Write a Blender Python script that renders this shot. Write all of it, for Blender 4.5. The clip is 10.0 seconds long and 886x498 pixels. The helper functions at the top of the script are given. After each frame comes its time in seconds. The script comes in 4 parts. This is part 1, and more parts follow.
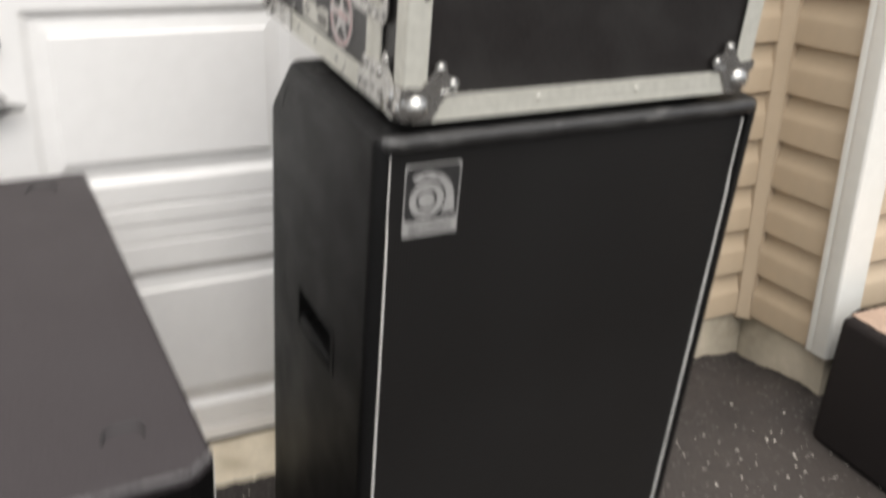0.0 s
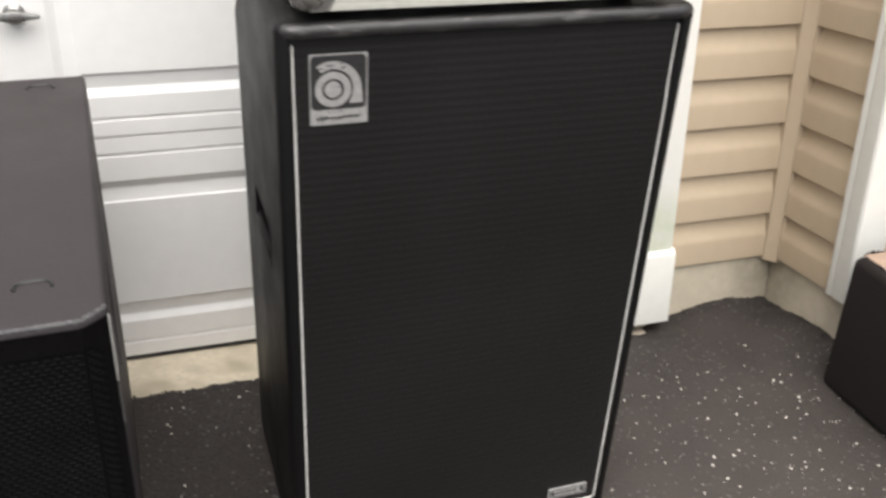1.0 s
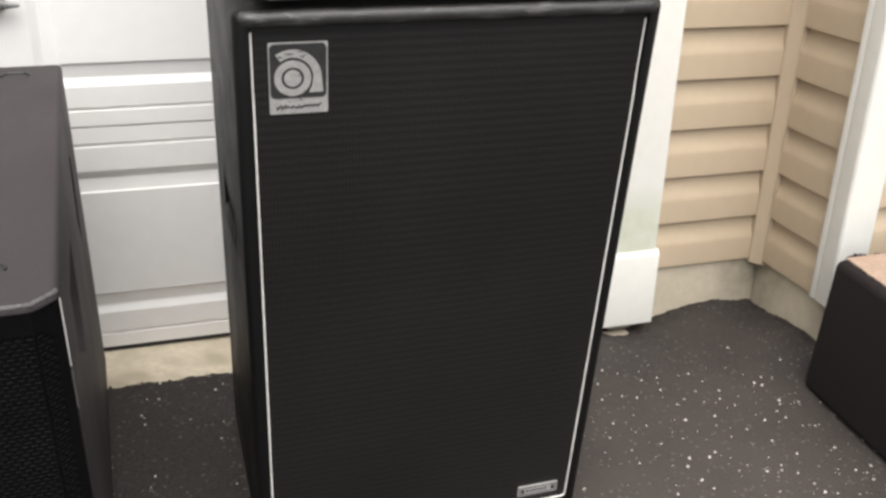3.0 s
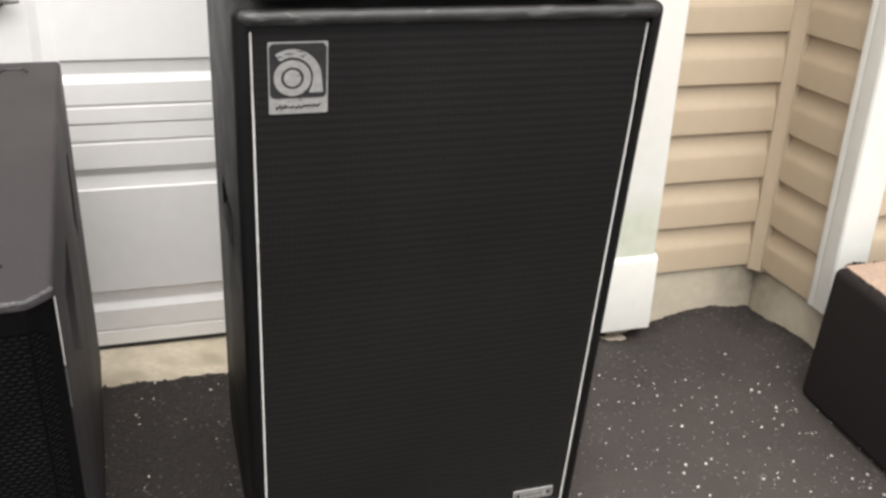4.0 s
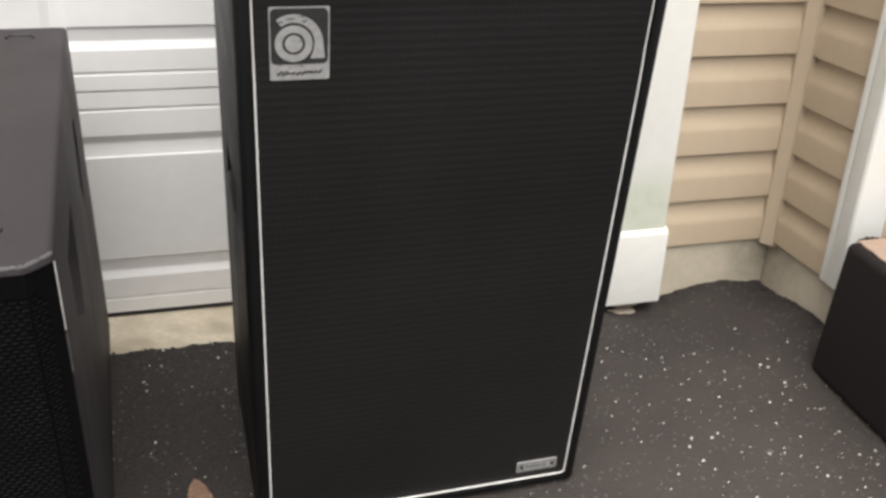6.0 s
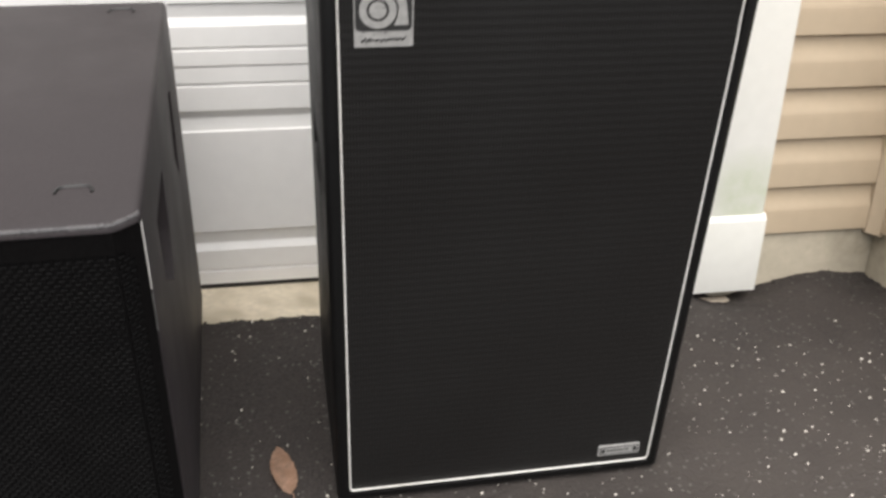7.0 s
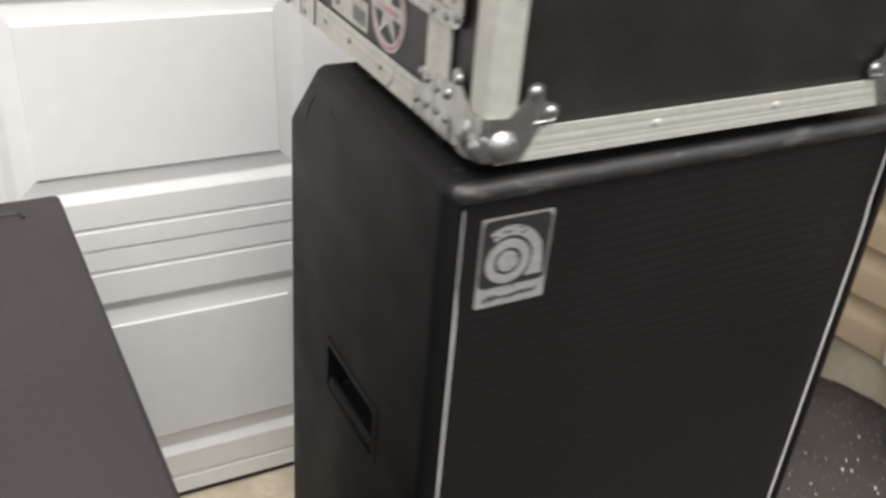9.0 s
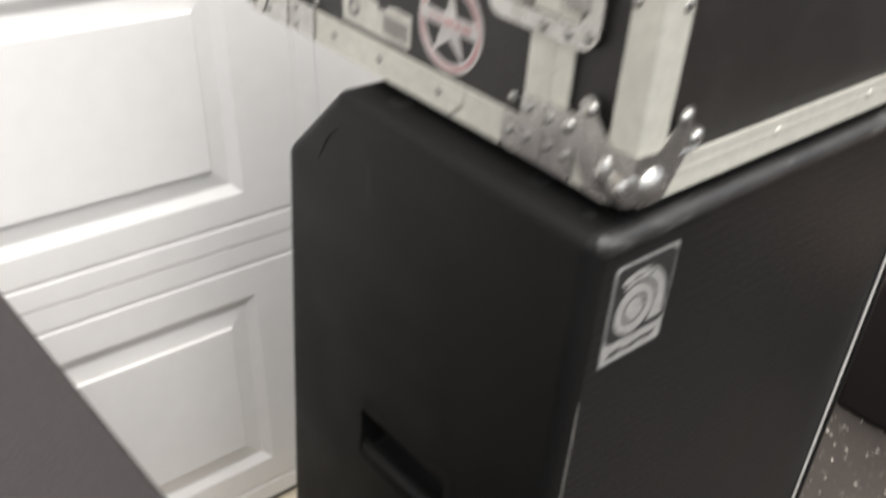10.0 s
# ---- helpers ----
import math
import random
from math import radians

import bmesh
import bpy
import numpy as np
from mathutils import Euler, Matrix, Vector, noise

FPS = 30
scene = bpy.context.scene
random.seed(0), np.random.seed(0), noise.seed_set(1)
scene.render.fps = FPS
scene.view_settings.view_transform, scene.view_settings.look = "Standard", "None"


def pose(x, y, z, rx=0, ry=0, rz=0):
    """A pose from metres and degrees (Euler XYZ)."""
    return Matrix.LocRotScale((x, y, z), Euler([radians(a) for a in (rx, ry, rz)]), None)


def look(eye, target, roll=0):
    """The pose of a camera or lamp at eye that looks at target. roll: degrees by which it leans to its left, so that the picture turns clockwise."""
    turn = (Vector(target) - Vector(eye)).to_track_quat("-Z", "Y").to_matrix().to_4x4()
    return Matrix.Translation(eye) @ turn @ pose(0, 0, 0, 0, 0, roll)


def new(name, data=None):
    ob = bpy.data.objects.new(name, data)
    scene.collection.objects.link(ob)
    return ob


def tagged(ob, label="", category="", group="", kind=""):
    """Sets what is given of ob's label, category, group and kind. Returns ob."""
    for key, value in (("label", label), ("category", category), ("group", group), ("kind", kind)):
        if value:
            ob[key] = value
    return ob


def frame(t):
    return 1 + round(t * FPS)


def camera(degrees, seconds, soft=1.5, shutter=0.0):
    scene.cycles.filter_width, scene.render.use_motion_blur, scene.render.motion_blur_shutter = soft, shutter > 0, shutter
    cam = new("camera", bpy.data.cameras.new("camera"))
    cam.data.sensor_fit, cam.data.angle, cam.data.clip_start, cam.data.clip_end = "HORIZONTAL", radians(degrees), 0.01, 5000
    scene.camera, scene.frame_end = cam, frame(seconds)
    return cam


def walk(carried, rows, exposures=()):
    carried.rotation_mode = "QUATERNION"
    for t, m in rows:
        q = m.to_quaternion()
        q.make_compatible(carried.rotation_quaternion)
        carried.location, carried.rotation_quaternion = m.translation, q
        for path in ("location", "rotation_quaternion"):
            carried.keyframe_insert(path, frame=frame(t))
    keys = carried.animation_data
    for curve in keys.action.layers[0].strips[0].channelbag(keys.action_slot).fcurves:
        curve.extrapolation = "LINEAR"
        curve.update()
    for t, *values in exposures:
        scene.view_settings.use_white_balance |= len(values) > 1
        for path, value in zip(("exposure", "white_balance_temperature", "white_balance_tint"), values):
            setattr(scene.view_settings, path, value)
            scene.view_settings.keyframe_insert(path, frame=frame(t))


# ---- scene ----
EXPOSURES = [(0.0, 0.46), (0.25, 0.60), (0.5, 0.80), (1.0, 0.62), (4.5, 0.66), (5.0, 0.58), (6.5, 0.50), (7.0, 0.60), (7.5, 0.72), (8.0, 0.60), (8.4, 0.50), (8.7, 0.40), (9.0, 0.41), (9.5, 0.58), (10.0, 0.68)]
cam = camera(50.92, 10.0, soft=2.8, shutter=0.85)
# seconds, x, y, z, yaw, pitch, roll
ROWS = [
    (0.0, -0.4040, -1.1112, 1.2789, -26.126, -21.625, -1.399),
    (0.1, -0.4036, -1.1505, 1.2660, -25.038, -22.143, -2.166),
    (0.2, -0.3809, -1.1717, 1.2591, -23.846, -22.680, -1.224),
    (0.3, -0.3643, -1.1931, 1.2535, -24.229, -22.934, -1.023),
    (0.4, -0.3246, -1.2050, 1.2517, -23.409, -23.609, -0.852),
    (0.5, -0.2951, -1.2182, 1.2422, -22.627, -23.487, -1.050),
    (0.6, -0.2554, -1.2432, 1.2331, -21.081, -24.129, -1.103),
    (0.7, -0.2146, -1.2672, 1.2251, -19.104, -23.944, -0.353),
    (0.8, -0.1974, -1.2782, 1.2205, -18.384, -23.400, -0.568),
    (1.0, -0.1618, -1.3008, 1.2128, -17.917, -23.995, -0.690),
    (1.5, -0.1250, -1.3214, 1.2040, -16.753, -23.834, -0.640),
    (2.0, -0.1163, -1.3303, 1.2014, -17.540, -23.481, -1.590),
    (2.5, -0.1112, -1.3314, 1.1979, -17.268, -23.589, -1.507),
    (2.7, -0.1022, -1.3261, 1.1993, -17.091, -23.892, -1.258),
    (3.8, -0.0927, -1.3167, 1.1947, -16.760, -23.740, -1.916),
    (4.0, -0.0949, -1.3141, 1.1966, -16.838, -23.756, -2.075),
    (4.5, -0.0966, -1.3135, 1.1985, -16.967, -23.389, -2.304),
    (4.7, -0.0919, -1.3162, 1.2013, -16.779, -24.560, -2.324),
    (5.0, -0.0907, -1.3140, 1.1898, -16.725, -25.988, -2.167),
    (5.2, -0.0884, -1.3139, 1.1920, -16.724, -25.019, -2.238),
    (6.3, -0.0685, -1.3175, 1.1873, -14.967, -26.126, -1.399),
    (6.5, -0.0674, -1.3267, 1.1840, -14.603, -27.680, -1.026),
    (6.6, -0.0735, -1.3065, 1.1755, -15.410, -28.430, -1.150),
    (6.7, -0.0725, -1.3010, 1.1695, -14.810, -27.390, -1.300),
    (6.8, -0.0607, -1.3112, 1.1709, -12.155, -25.588, -1.501),
    (7.0, -0.0491, -1.3206, 1.1566, -9.647, -26.077, -0.849),
    (7.2, -0.0471, -1.3083, 1.1462, -9.239, -23.772, -1.618),
    (7.3, -0.0438, -1.2997, 1.1500, -10.243, -21.597, -2.402),
    (7.4, -0.0423, -1.3081, 1.1631, -12.082, -19.947, -2.982),
    (7.5, -0.0378, -1.3143, 1.1697, -12.584, -19.315, -3.145),
    (7.6, -0.0393, -1.3223, 1.1788, -12.925, -18.524, -3.205),
    (7.7, -0.0371, -1.3223, 1.1872, -13.506, -17.956, -3.028),
    (7.8, -0.0503, -1.3182, 1.1914, -14.197, -18.484, -2.931),
    (7.9, -0.0568, -1.3000, 1.1914, -15.039, -19.354, -2.600),
    (8.0, -0.0660, -1.2796, 1.1895, -16.588, -19.687, -2.374),
    (8.1, -0.0814, -1.2526, 1.1955, -17.829, -19.585, -3.068),
    (8.2, -0.0989, -1.2195, 1.1979, -18.334, -19.291, -2.933),
    (8.3, -0.1285, -1.1784, 1.2060, -18.697, -20.119, -2.988),
    (8.4, -0.1582, -1.1245, 1.2106, -19.796, -21.068, -2.306),
    (8.5, -0.1890, -1.0809, 1.2189, -20.871, -21.582, -2.092),
    (8.6, -0.2326, -1.0054, 1.2331, -22.089, -22.577, -1.624),
    (8.7, -0.2827, -0.9323, 1.2486, -23.578, -22.260, -1.278),
    (8.8, -0.3037, -0.8868, 1.2600, -24.584, -22.039, -0.935),
    (8.9, -0.3305, -0.8402, 1.2718, -25.813, -23.008, -0.708),
    (9.0, -0.3462, -0.7912, 1.2755, -26.744, -24.256, -1.160),
    (9.1, -0.3662, -0.7616, 1.2771, -28.018, -24.526, -0.922),
    (9.2, -0.3565, -0.7141, 1.2753, -27.756, -24.875, -1.524),
    (9.4, -0.3709, -0.6566, 1.2920, -27.841, -24.490, -0.535),
    (9.5, -0.3729, -0.6248, 1.2932, -28.572, -25.004, -0.520),
    (9.7, -0.4005, -0.5781, 1.2906, -32.106, -25.828, -0.477),
    (9.8, -0.4259, -0.5527, 1.3018, -36.004, -25.831, 0.351),
    (9.9, -0.4432, -0.5300, 1.3006, -38.738, -26.234, 0.482),
    (10.0, -0.4614, -0.5155, 1.2920, -39.635, -26.861, 0.457),
]
walk(cam, [(t, pose(x, y, z, 90 + pitch, roll, yaw)) for t, x, y, z, yaw, pitch, roll in ROWS], EXPOSURES)

# ---- light: overcast day ----
world = bpy.data.worlds.new("overcast_sky")
scene.world = world
world.use_nodes = True
wn = world.node_tree
wn.nodes.clear()
sky = wn.nodes.new("ShaderNodeTexSky")
sky.sky_type, sky.sun_disc = "NISHITA", False
sky.sun_elevation, sky.sun_rotation = radians(61), radians(184)
sky.air_density, sky.dust_density = 1.0, 3.0
pale = wn.nodes.new("ShaderNodeHueSaturation")
pale.inputs["Saturation"].default_value = 0.25
back = wn.nodes.new("ShaderNodeBackground")
back.inputs["Strength"].default_value = 0.15
wout = wn.nodes.new("ShaderNodeOutputWorld")
wn.links.new(sky.outputs[0], pale.inputs["Color"])
wn.links.new(pale.outputs[0], back.inputs["Color"])
wn.links.new(back.outputs[0], wout.inputs[0])
sun = new("sun", bpy.data.lights.new("sun", "SUN"))
sun.data.energy, sun.data.angle, sun.data.color = 2.2, radians(70), (1.0, 0.96, 0.9)
sun.matrix_basis = look((-0.2, -3.2, 6.0), (0, 0, 0))


# ---- materials ----
def mat(name, color, rough=0.6, metal=0.0, grain=60.0, vary=0.15, bump=0.0, bump_scale=300.0, stain=None, stain_scale=2.5,
        stain_amount=0.3, spec=0.5, rand=0.0, rough_vary=0.08):
    """A surface with variation at two scales: fine grain and broad stains, and a fine relief."""
    m = bpy.data.materials.new(name)
    m.use_nodes = True
    nt = m.node_tree
    bsdf = nt.nodes["Principled BSDF"]
    co = nt.nodes.new("ShaderNodeTexCoord")
    n1 = nt.nodes.new("ShaderNodeTexNoise")
    n1.inputs["Scale"].default_value, n1.inputs["Detail"].default_value = grain, 5
    n2 = nt.nodes.new("ShaderNodeTexNoise")
    n2.inputs["Scale"].default_value, n2.inputs["Detail"].default_value = stain_scale, 6
    for n in (n1, n2):
        nt.links.new(co.outputs["Object"], n.inputs["Vector"])
    r1 = nt.nodes.new("ShaderNodeMapRange")
    r1.inputs["From Min"].default_value, r1.inputs["From Max"].default_value = 0.3, 0.7
    r1.inputs["To Min"].default_value, r1.inputs["To Max"].default_value = 1 - vary, 1 + vary
    nt.links.new(n1.outputs["Fac"], r1.inputs["Value"])
    mix = nt.nodes.new("ShaderNodeMix")
    mix.data_type, mix.blend_type = "RGBA", "MULTIPLY"
    mix.inputs["Factor"].default_value = 1.0
    mix.inputs["A"].default_value = (*color, 1)
    nt.links.new(r1.outputs["Result"], mix.inputs["B"])
    last = mix.outputs["Result"]
    if stain:
        r2 = nt.nodes.new("ShaderNodeMapRange")
        r2.inputs["From Min"].default_value, r2.inputs["From Max"].default_value = 0.45, 0.72
        r2.inputs["To Max"].default_value = stain_amount
        nt.links.new(n2.outputs["Fac"], r2.inputs["Value"])
        mx = nt.nodes.new("ShaderNodeMix")
        mx.data_type = "RGBA"
        mx.inputs["B"].default_value = (*stain, 1)
        nt.links.new(r2.outputs["Result"], mx.inputs["Factor"])
        nt.links.new(last, mx.inputs["A"])
        last = mx.outputs["Result"]
    if rand:
        oi = nt.nodes.new("ShaderNodeObjectInfo")
        r3 = nt.nodes.new("ShaderNodeMapRange")
        r3.inputs["To Min"].default_value, r3.inputs["To Max"].default_value = 1 - rand, 1 + rand
        nt.links.new(oi.outputs["Random"], r3.inputs["Value"])
        mr = nt.nodes.new("ShaderNodeMix")
        mr.data_type, mr.blend_type = "RGBA", "MULTIPLY"
        mr.inputs["Factor"].default_value = 1.0
        nt.links.new(last, mr.inputs["A"])
        nt.links.new(r3.outputs["Result"], mr.inputs["B"])
        last = mr.outputs["Result"]
    nt.links.new(last, bsdf.inputs["Base Color"])
    rr = nt.nodes.new("ShaderNodeMapRange")
    rr.inputs["From Min"].default_value, rr.inputs["From Max"].default_value = 0.3, 0.7
    rr.inputs["To Min"].default_value, rr.inputs["To Max"].default_value = max(rough - rough_vary, 0.02), min(rough + rough_vary, 1)
    nt.links.new(n2.outputs["Fac"], rr.inputs["Value"])
    nt.links.new(rr.outputs["Result"], bsdf.inputs["Roughness"])
    bsdf.inputs["Metallic"].default_value = metal
    bsdf.inputs["Specular IOR Level"].default_value = spec
    if bump:
        n3 = nt.nodes.new("ShaderNodeTexNoise")
        n3.inputs["Scale"].default_value, n3.inputs["Detail"].default_value = bump_scale, 3
        nt.links.new(co.outputs["Object"], n3.inputs["Vector"])
        bp = nt.nodes.new("ShaderNodeBump")
        bp.inputs["Strength"].default_value, bp.inputs["Distance"].default_value = bump, 0.002
        nt.links.new(n3.outputs["Fac"], bp.inputs["Height"])
        nt.links.new(bp.outputs["Normal"], bsdf.inputs["Normal"])
    return m


def grille_cloth():
    """Black woven cloth with fine horizontal ribs and a coarser shadowy banding."""
    m = mat("grille_cloth", (0.0084, 0.0078, 0.0075), 0.45, grain=400, vary=0.3, spec=0.48)
    nt = m.node_tree
    bsdf = nt.nodes["Principled BSDF"]
    co = nt.nodes.new("ShaderNodeTexCoord")
    wv = nt.nodes.new("ShaderNodeTexWave")
    wv.wave_type, wv.bands_direction, wv.wave_profile = "BANDS", "Z", "SIN"
    wv.inputs["Scale"].default_value = 25.0
    wv.inputs["Distortion"].default_value = 0.9
    wv.inputs["Detail"].default_value = 2
    wv.inputs["Detail Scale"].default_value = 3
    wx = nt.nodes.new("ShaderNodeTexWave")
    wx.wave_type, wx.bands_direction = "BANDS", "X"
    wx.inputs["Scale"].default_value = 70.0
    for w in (wv, wx):
        nt.links.new(co.outputs["Object"], w.inputs["Vector"])
    mul = nt.nodes.new("ShaderNodeMath")
    mul.operation = "MULTIPLY_ADD"
    mul.inputs[1].default_value = 0.95
    inv = nt.nodes.new("ShaderNodeMath")
    inv.operation, inv.inputs[0].default_value = "SUBTRACT", 1.0
    nt.links.new(wv.outputs["Fac"], inv.inputs[1])
    dash = nt.nodes.new("ShaderNodeMath")
    dash.operation = "MULTIPLY"
    nt.links.new(wx.outputs["Fac"], dash.inputs[0])
    nt.links.new(inv.outputs[0], dash.inputs[1])
    nt.links.new(dash.outputs[0], mul.inputs[0])
    nt.links.new(wv.outputs["Fac"], mul.inputs[2])
    bp = nt.nodes.new("ShaderNodeBump")
    bp.inputs["Strength"].default_value, bp.inputs["Distance"].default_value = 0.24, 0.002
    nt.links.new(mul.outputs[0], bp.inputs["Height"])
    nt.links.new(bp.outputs["Normal"], bsdf.inputs["Normal"])
    return m


def asphalt_mat():
    """Worn dark asphalt: fine aggregate grain, a few pale grains, broad greyer patches."""
    m = mat("asphalt", (0.0250, 0.0202, 0.0180), 0.85, grain=170, vary=0.6, stain=(0.035, 0.0288, 0.0257), stain_scale=5.0, stain_amount=0.7,
            bump=1.0, bump_scale=120)
    m.node_tree.nodes["Bump"].inputs["Distance"].default_value = 0.005
    nt = m.node_tree
    bsdf = nt.nodes["Principled BSDF"]
    co = nt.nodes.new("ShaderNodeTexCoord")
    vo = nt.nodes.new("ShaderNodeTexVoronoi")
    vo.inputs["Scale"].default_value = 190.0
    nt.links.new(co.outputs["Object"], vo.inputs["Vector"])
    lt = nt.nodes.new("ShaderNodeMath")
    lt.operation, lt.inputs[1].default_value = "GREATER_THAN", 0.974
    sep = nt.nodes.new("ShaderNodeSeparateColor")
    nt.links.new(vo.outputs["Color"], sep.inputs[0])
    nt.links.new(sep.outputs[0], lt.inputs[0])
    sc = nt.nodes.new("ShaderNodeMath")
    sc.operation, sc.inputs[1].default_value = "MULTIPLY", 0.32
    nt.links.new(lt.outputs[0], sc.inputs[0])
    old = bsdf.inputs["Base Color"].links[0].from_socket
    mx = nt.nodes.new("ShaderNodeMix")
    mx.data_type = "RGBA"
    mx.inputs["B"].default_value = (0.2, 0.19, 0.175, 1)
    # a dusty, worn stretch of the drive, ragged; its paleness also paints in open light
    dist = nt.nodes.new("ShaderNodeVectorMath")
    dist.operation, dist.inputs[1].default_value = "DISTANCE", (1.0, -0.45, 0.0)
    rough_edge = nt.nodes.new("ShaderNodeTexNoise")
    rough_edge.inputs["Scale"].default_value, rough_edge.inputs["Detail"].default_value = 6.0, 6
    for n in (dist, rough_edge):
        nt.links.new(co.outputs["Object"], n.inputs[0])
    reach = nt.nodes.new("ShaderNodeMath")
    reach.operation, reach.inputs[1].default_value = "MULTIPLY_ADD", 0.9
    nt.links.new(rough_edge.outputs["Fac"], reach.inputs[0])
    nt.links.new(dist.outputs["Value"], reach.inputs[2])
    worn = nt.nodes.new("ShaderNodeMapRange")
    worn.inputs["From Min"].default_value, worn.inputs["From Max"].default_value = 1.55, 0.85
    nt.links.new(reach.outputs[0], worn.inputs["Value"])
    dust_and_light = nt.nodes.new("ShaderNodeMix")
    dust_and_light.data_type = "RGBA"
    dust_and_light.inputs["B"].default_value = (0.052, 0.0432, 0.0378, 1)
    nt.links.new(worn.outputs["Result"], dust_and_light.inputs["Factor"])
    nt.links.new(old, dust_and_light.inputs["A"])
    old = dust_and_light.outputs["Result"]
    nt.links.new(sc.outputs[0], mx.inputs["Factor"])
    nt.links.new(old, mx.inputs["A"])
    nt.links.new(mx.outputs["Result"], bsdf.inputs["Base Color"])
    return m


TOLEX = mat("black_tolex", (0.0048, 0.0046, 0.0046), 0.46, grain=500, vary=0.25, bump=0.5, bump_scale=900, stain=(0.0065, 0.0063, 0.0061), stain_scale=9,
            stain_amount=0.35, spec=0.23)
EDGE = mat("worn_black_vinyl", (0.025, 0.0238, 0.0233), 0.42, grain=300, vary=0.3, bump=0.35, bump_scale=500, stain=(0.07, 0.067, 0.063), stain_scale=16,
           stain_amount=0.35, spec=0.6)
CLOTH = grille_cloth()
PIPING = mat("white_piping", (0.82, 0.8, 0.76), 0.5, grain=40, vary=0.08, stain=(0.45, 0.42, 0.37), stain_scale=14, stain_amount=0.4)
BLACK_PLASTIC = mat("black_plastic", (0.012, 0.012, 0.012), 0.45, grain=200, vary=0.2)
PLATE = mat("brushed_plate", (0.43, 0.42, 0.405), 0.5, metal=0.3, grain=120, vary=0.14, stain=(0.2, 0.19, 0.18), stain_scale=40, stain_amount=0.25)
PLATE_BLACK = mat("plate_black", (0.024, 0.0235, 0.023), 0.55, grain=120, vary=0.2)
ALU = mat("worn_aluminium", (0.64, 0.625, 0.555), 0.5, metal=0.3, grain=90, vary=0.07, stain=(0.5, 0.485, 0.425), stain_scale=24, stain_amount=0.4, bump=0.08)
ZINC = mat("worn_zinc", (0.34, 0.335, 0.32), 0.3, metal=0.9, grain=80, vary=0.25, stain=(0.14, 0.135, 0.125), stain_scale=50, stain_amount=0.6)
# latch dish chrome, its dark reflections put into the base colour and blotches
DISH = mat("chrome_dish_dark_reflections", (0.3, 0.29, 0.27), 0.16, metal=1.0, grain=60, vary=0.4, stain=(0.05, 0.05, 0.045), stain_scale=38, stain_amount=0.9)
CHROME = mat("chrome_hardware", (0.54, 0.53, 0.505), 0.25, metal=0.9, grain=80, vary=0.14, stain=(0.3, 0.28, 0.25), stain_scale=45, stain_amount=0.4)
LAMINATE = mat("black_laminate", (0.0175, 0.0152, 0.0146), 0.42, grain=260, vary=0.3, bump=0.25, bump_scale=600, stain=(0.035, 0.033, 0.03), stain_scale=12,
               stain_amount=0.3)
RED_INK = mat("faded_red_vinyl", (0.47, 0.255, 0.255), 0.5, grain=60, vary=0.25, stain=(0.58, 0.5, 0.49), stain_scale=45, stain_amount=1.0)
SILVER_INK = mat("silver_vinyl", (0.54, 0.515, 0.49), 0.45, grain=60, vary=0.15, stain=(0.4, 0.38, 0.36), stain_scale=35, stain_amount=0.5)
PAPER = mat("worn_paper", (0.6, 0.58, 0.52), 0.7, grain=50, vary=0.12, stain=(0.35, 0.33, 0.3), stain_scale=30, stain_amount=0.5)
INK = mat("grey_ink", (0.2, 0.19, 0.175), 0.7, grain=90, vary=0.4)
PAINT = mat("black_cabinet_paint", (0.040, 0.0338, 0.035), 0.6, grain=350, vary=0.2, bump=0.22, bump_scale=450, stain=(0.050, 0.0445, 0.046), stain_scale=5,
            stain_amount=0.4, spec=0.25)
MESH_METAL = mat("perforated_black_steel", (0.0062, 0.0058, 0.0058), 0.8, metal=0.0, grain=200, vary=0.2, spec=0.0)
GREY_STRIP = mat("dull_grey_strip", (0.12, 0.118, 0.112), 0.6, grain=80, vary=0.3)
# paler than the cabinet paint: the front edge's highlight is in the colour
EDGE_SHEEN = mat("edge_highlight_paint", (0.08, 0.076, 0.077), 0.28, grain=200, vary=0.3, stain=(0.16, 0.15, 0.15), stain_scale=18, stain_amount=0.6, bump=0.3, bump_scale=400)
# slot lips darker than their sheet: the colour holds down the light they catch
LIP = mat("dimmed_steel_lip", (0.0030, 0.0029, 0.0028), 0.6, grain=120, vary=0.5, stain=(0.002, 0.002, 0.002), stain_scale=14, stain_amount=0.9, spec=0.10)
DARK = mat("dark_foam", (0.010, 0.0094, 0.0096), 0.9, grain=200, vary=0.3, spec=0.05)
DOOR_WHITE = mat("white_door_paint", (0.79, 0.775, 0.757), 0.45, grain=25, vary=0.02, bump=0.06, bump_scale=120, stain=(0.74, 0.72, 0.68), stain_scale=1.6,
                 stain_amount=0.25)
TRIM_WHITE = mat("white_trim_paint", (0.87, 0.855, 0.8), 0.5, grain=30, vary=0.02, stain=(0.72, 0.71, 0.62), stain_scale=4, stain_amount=0.25)
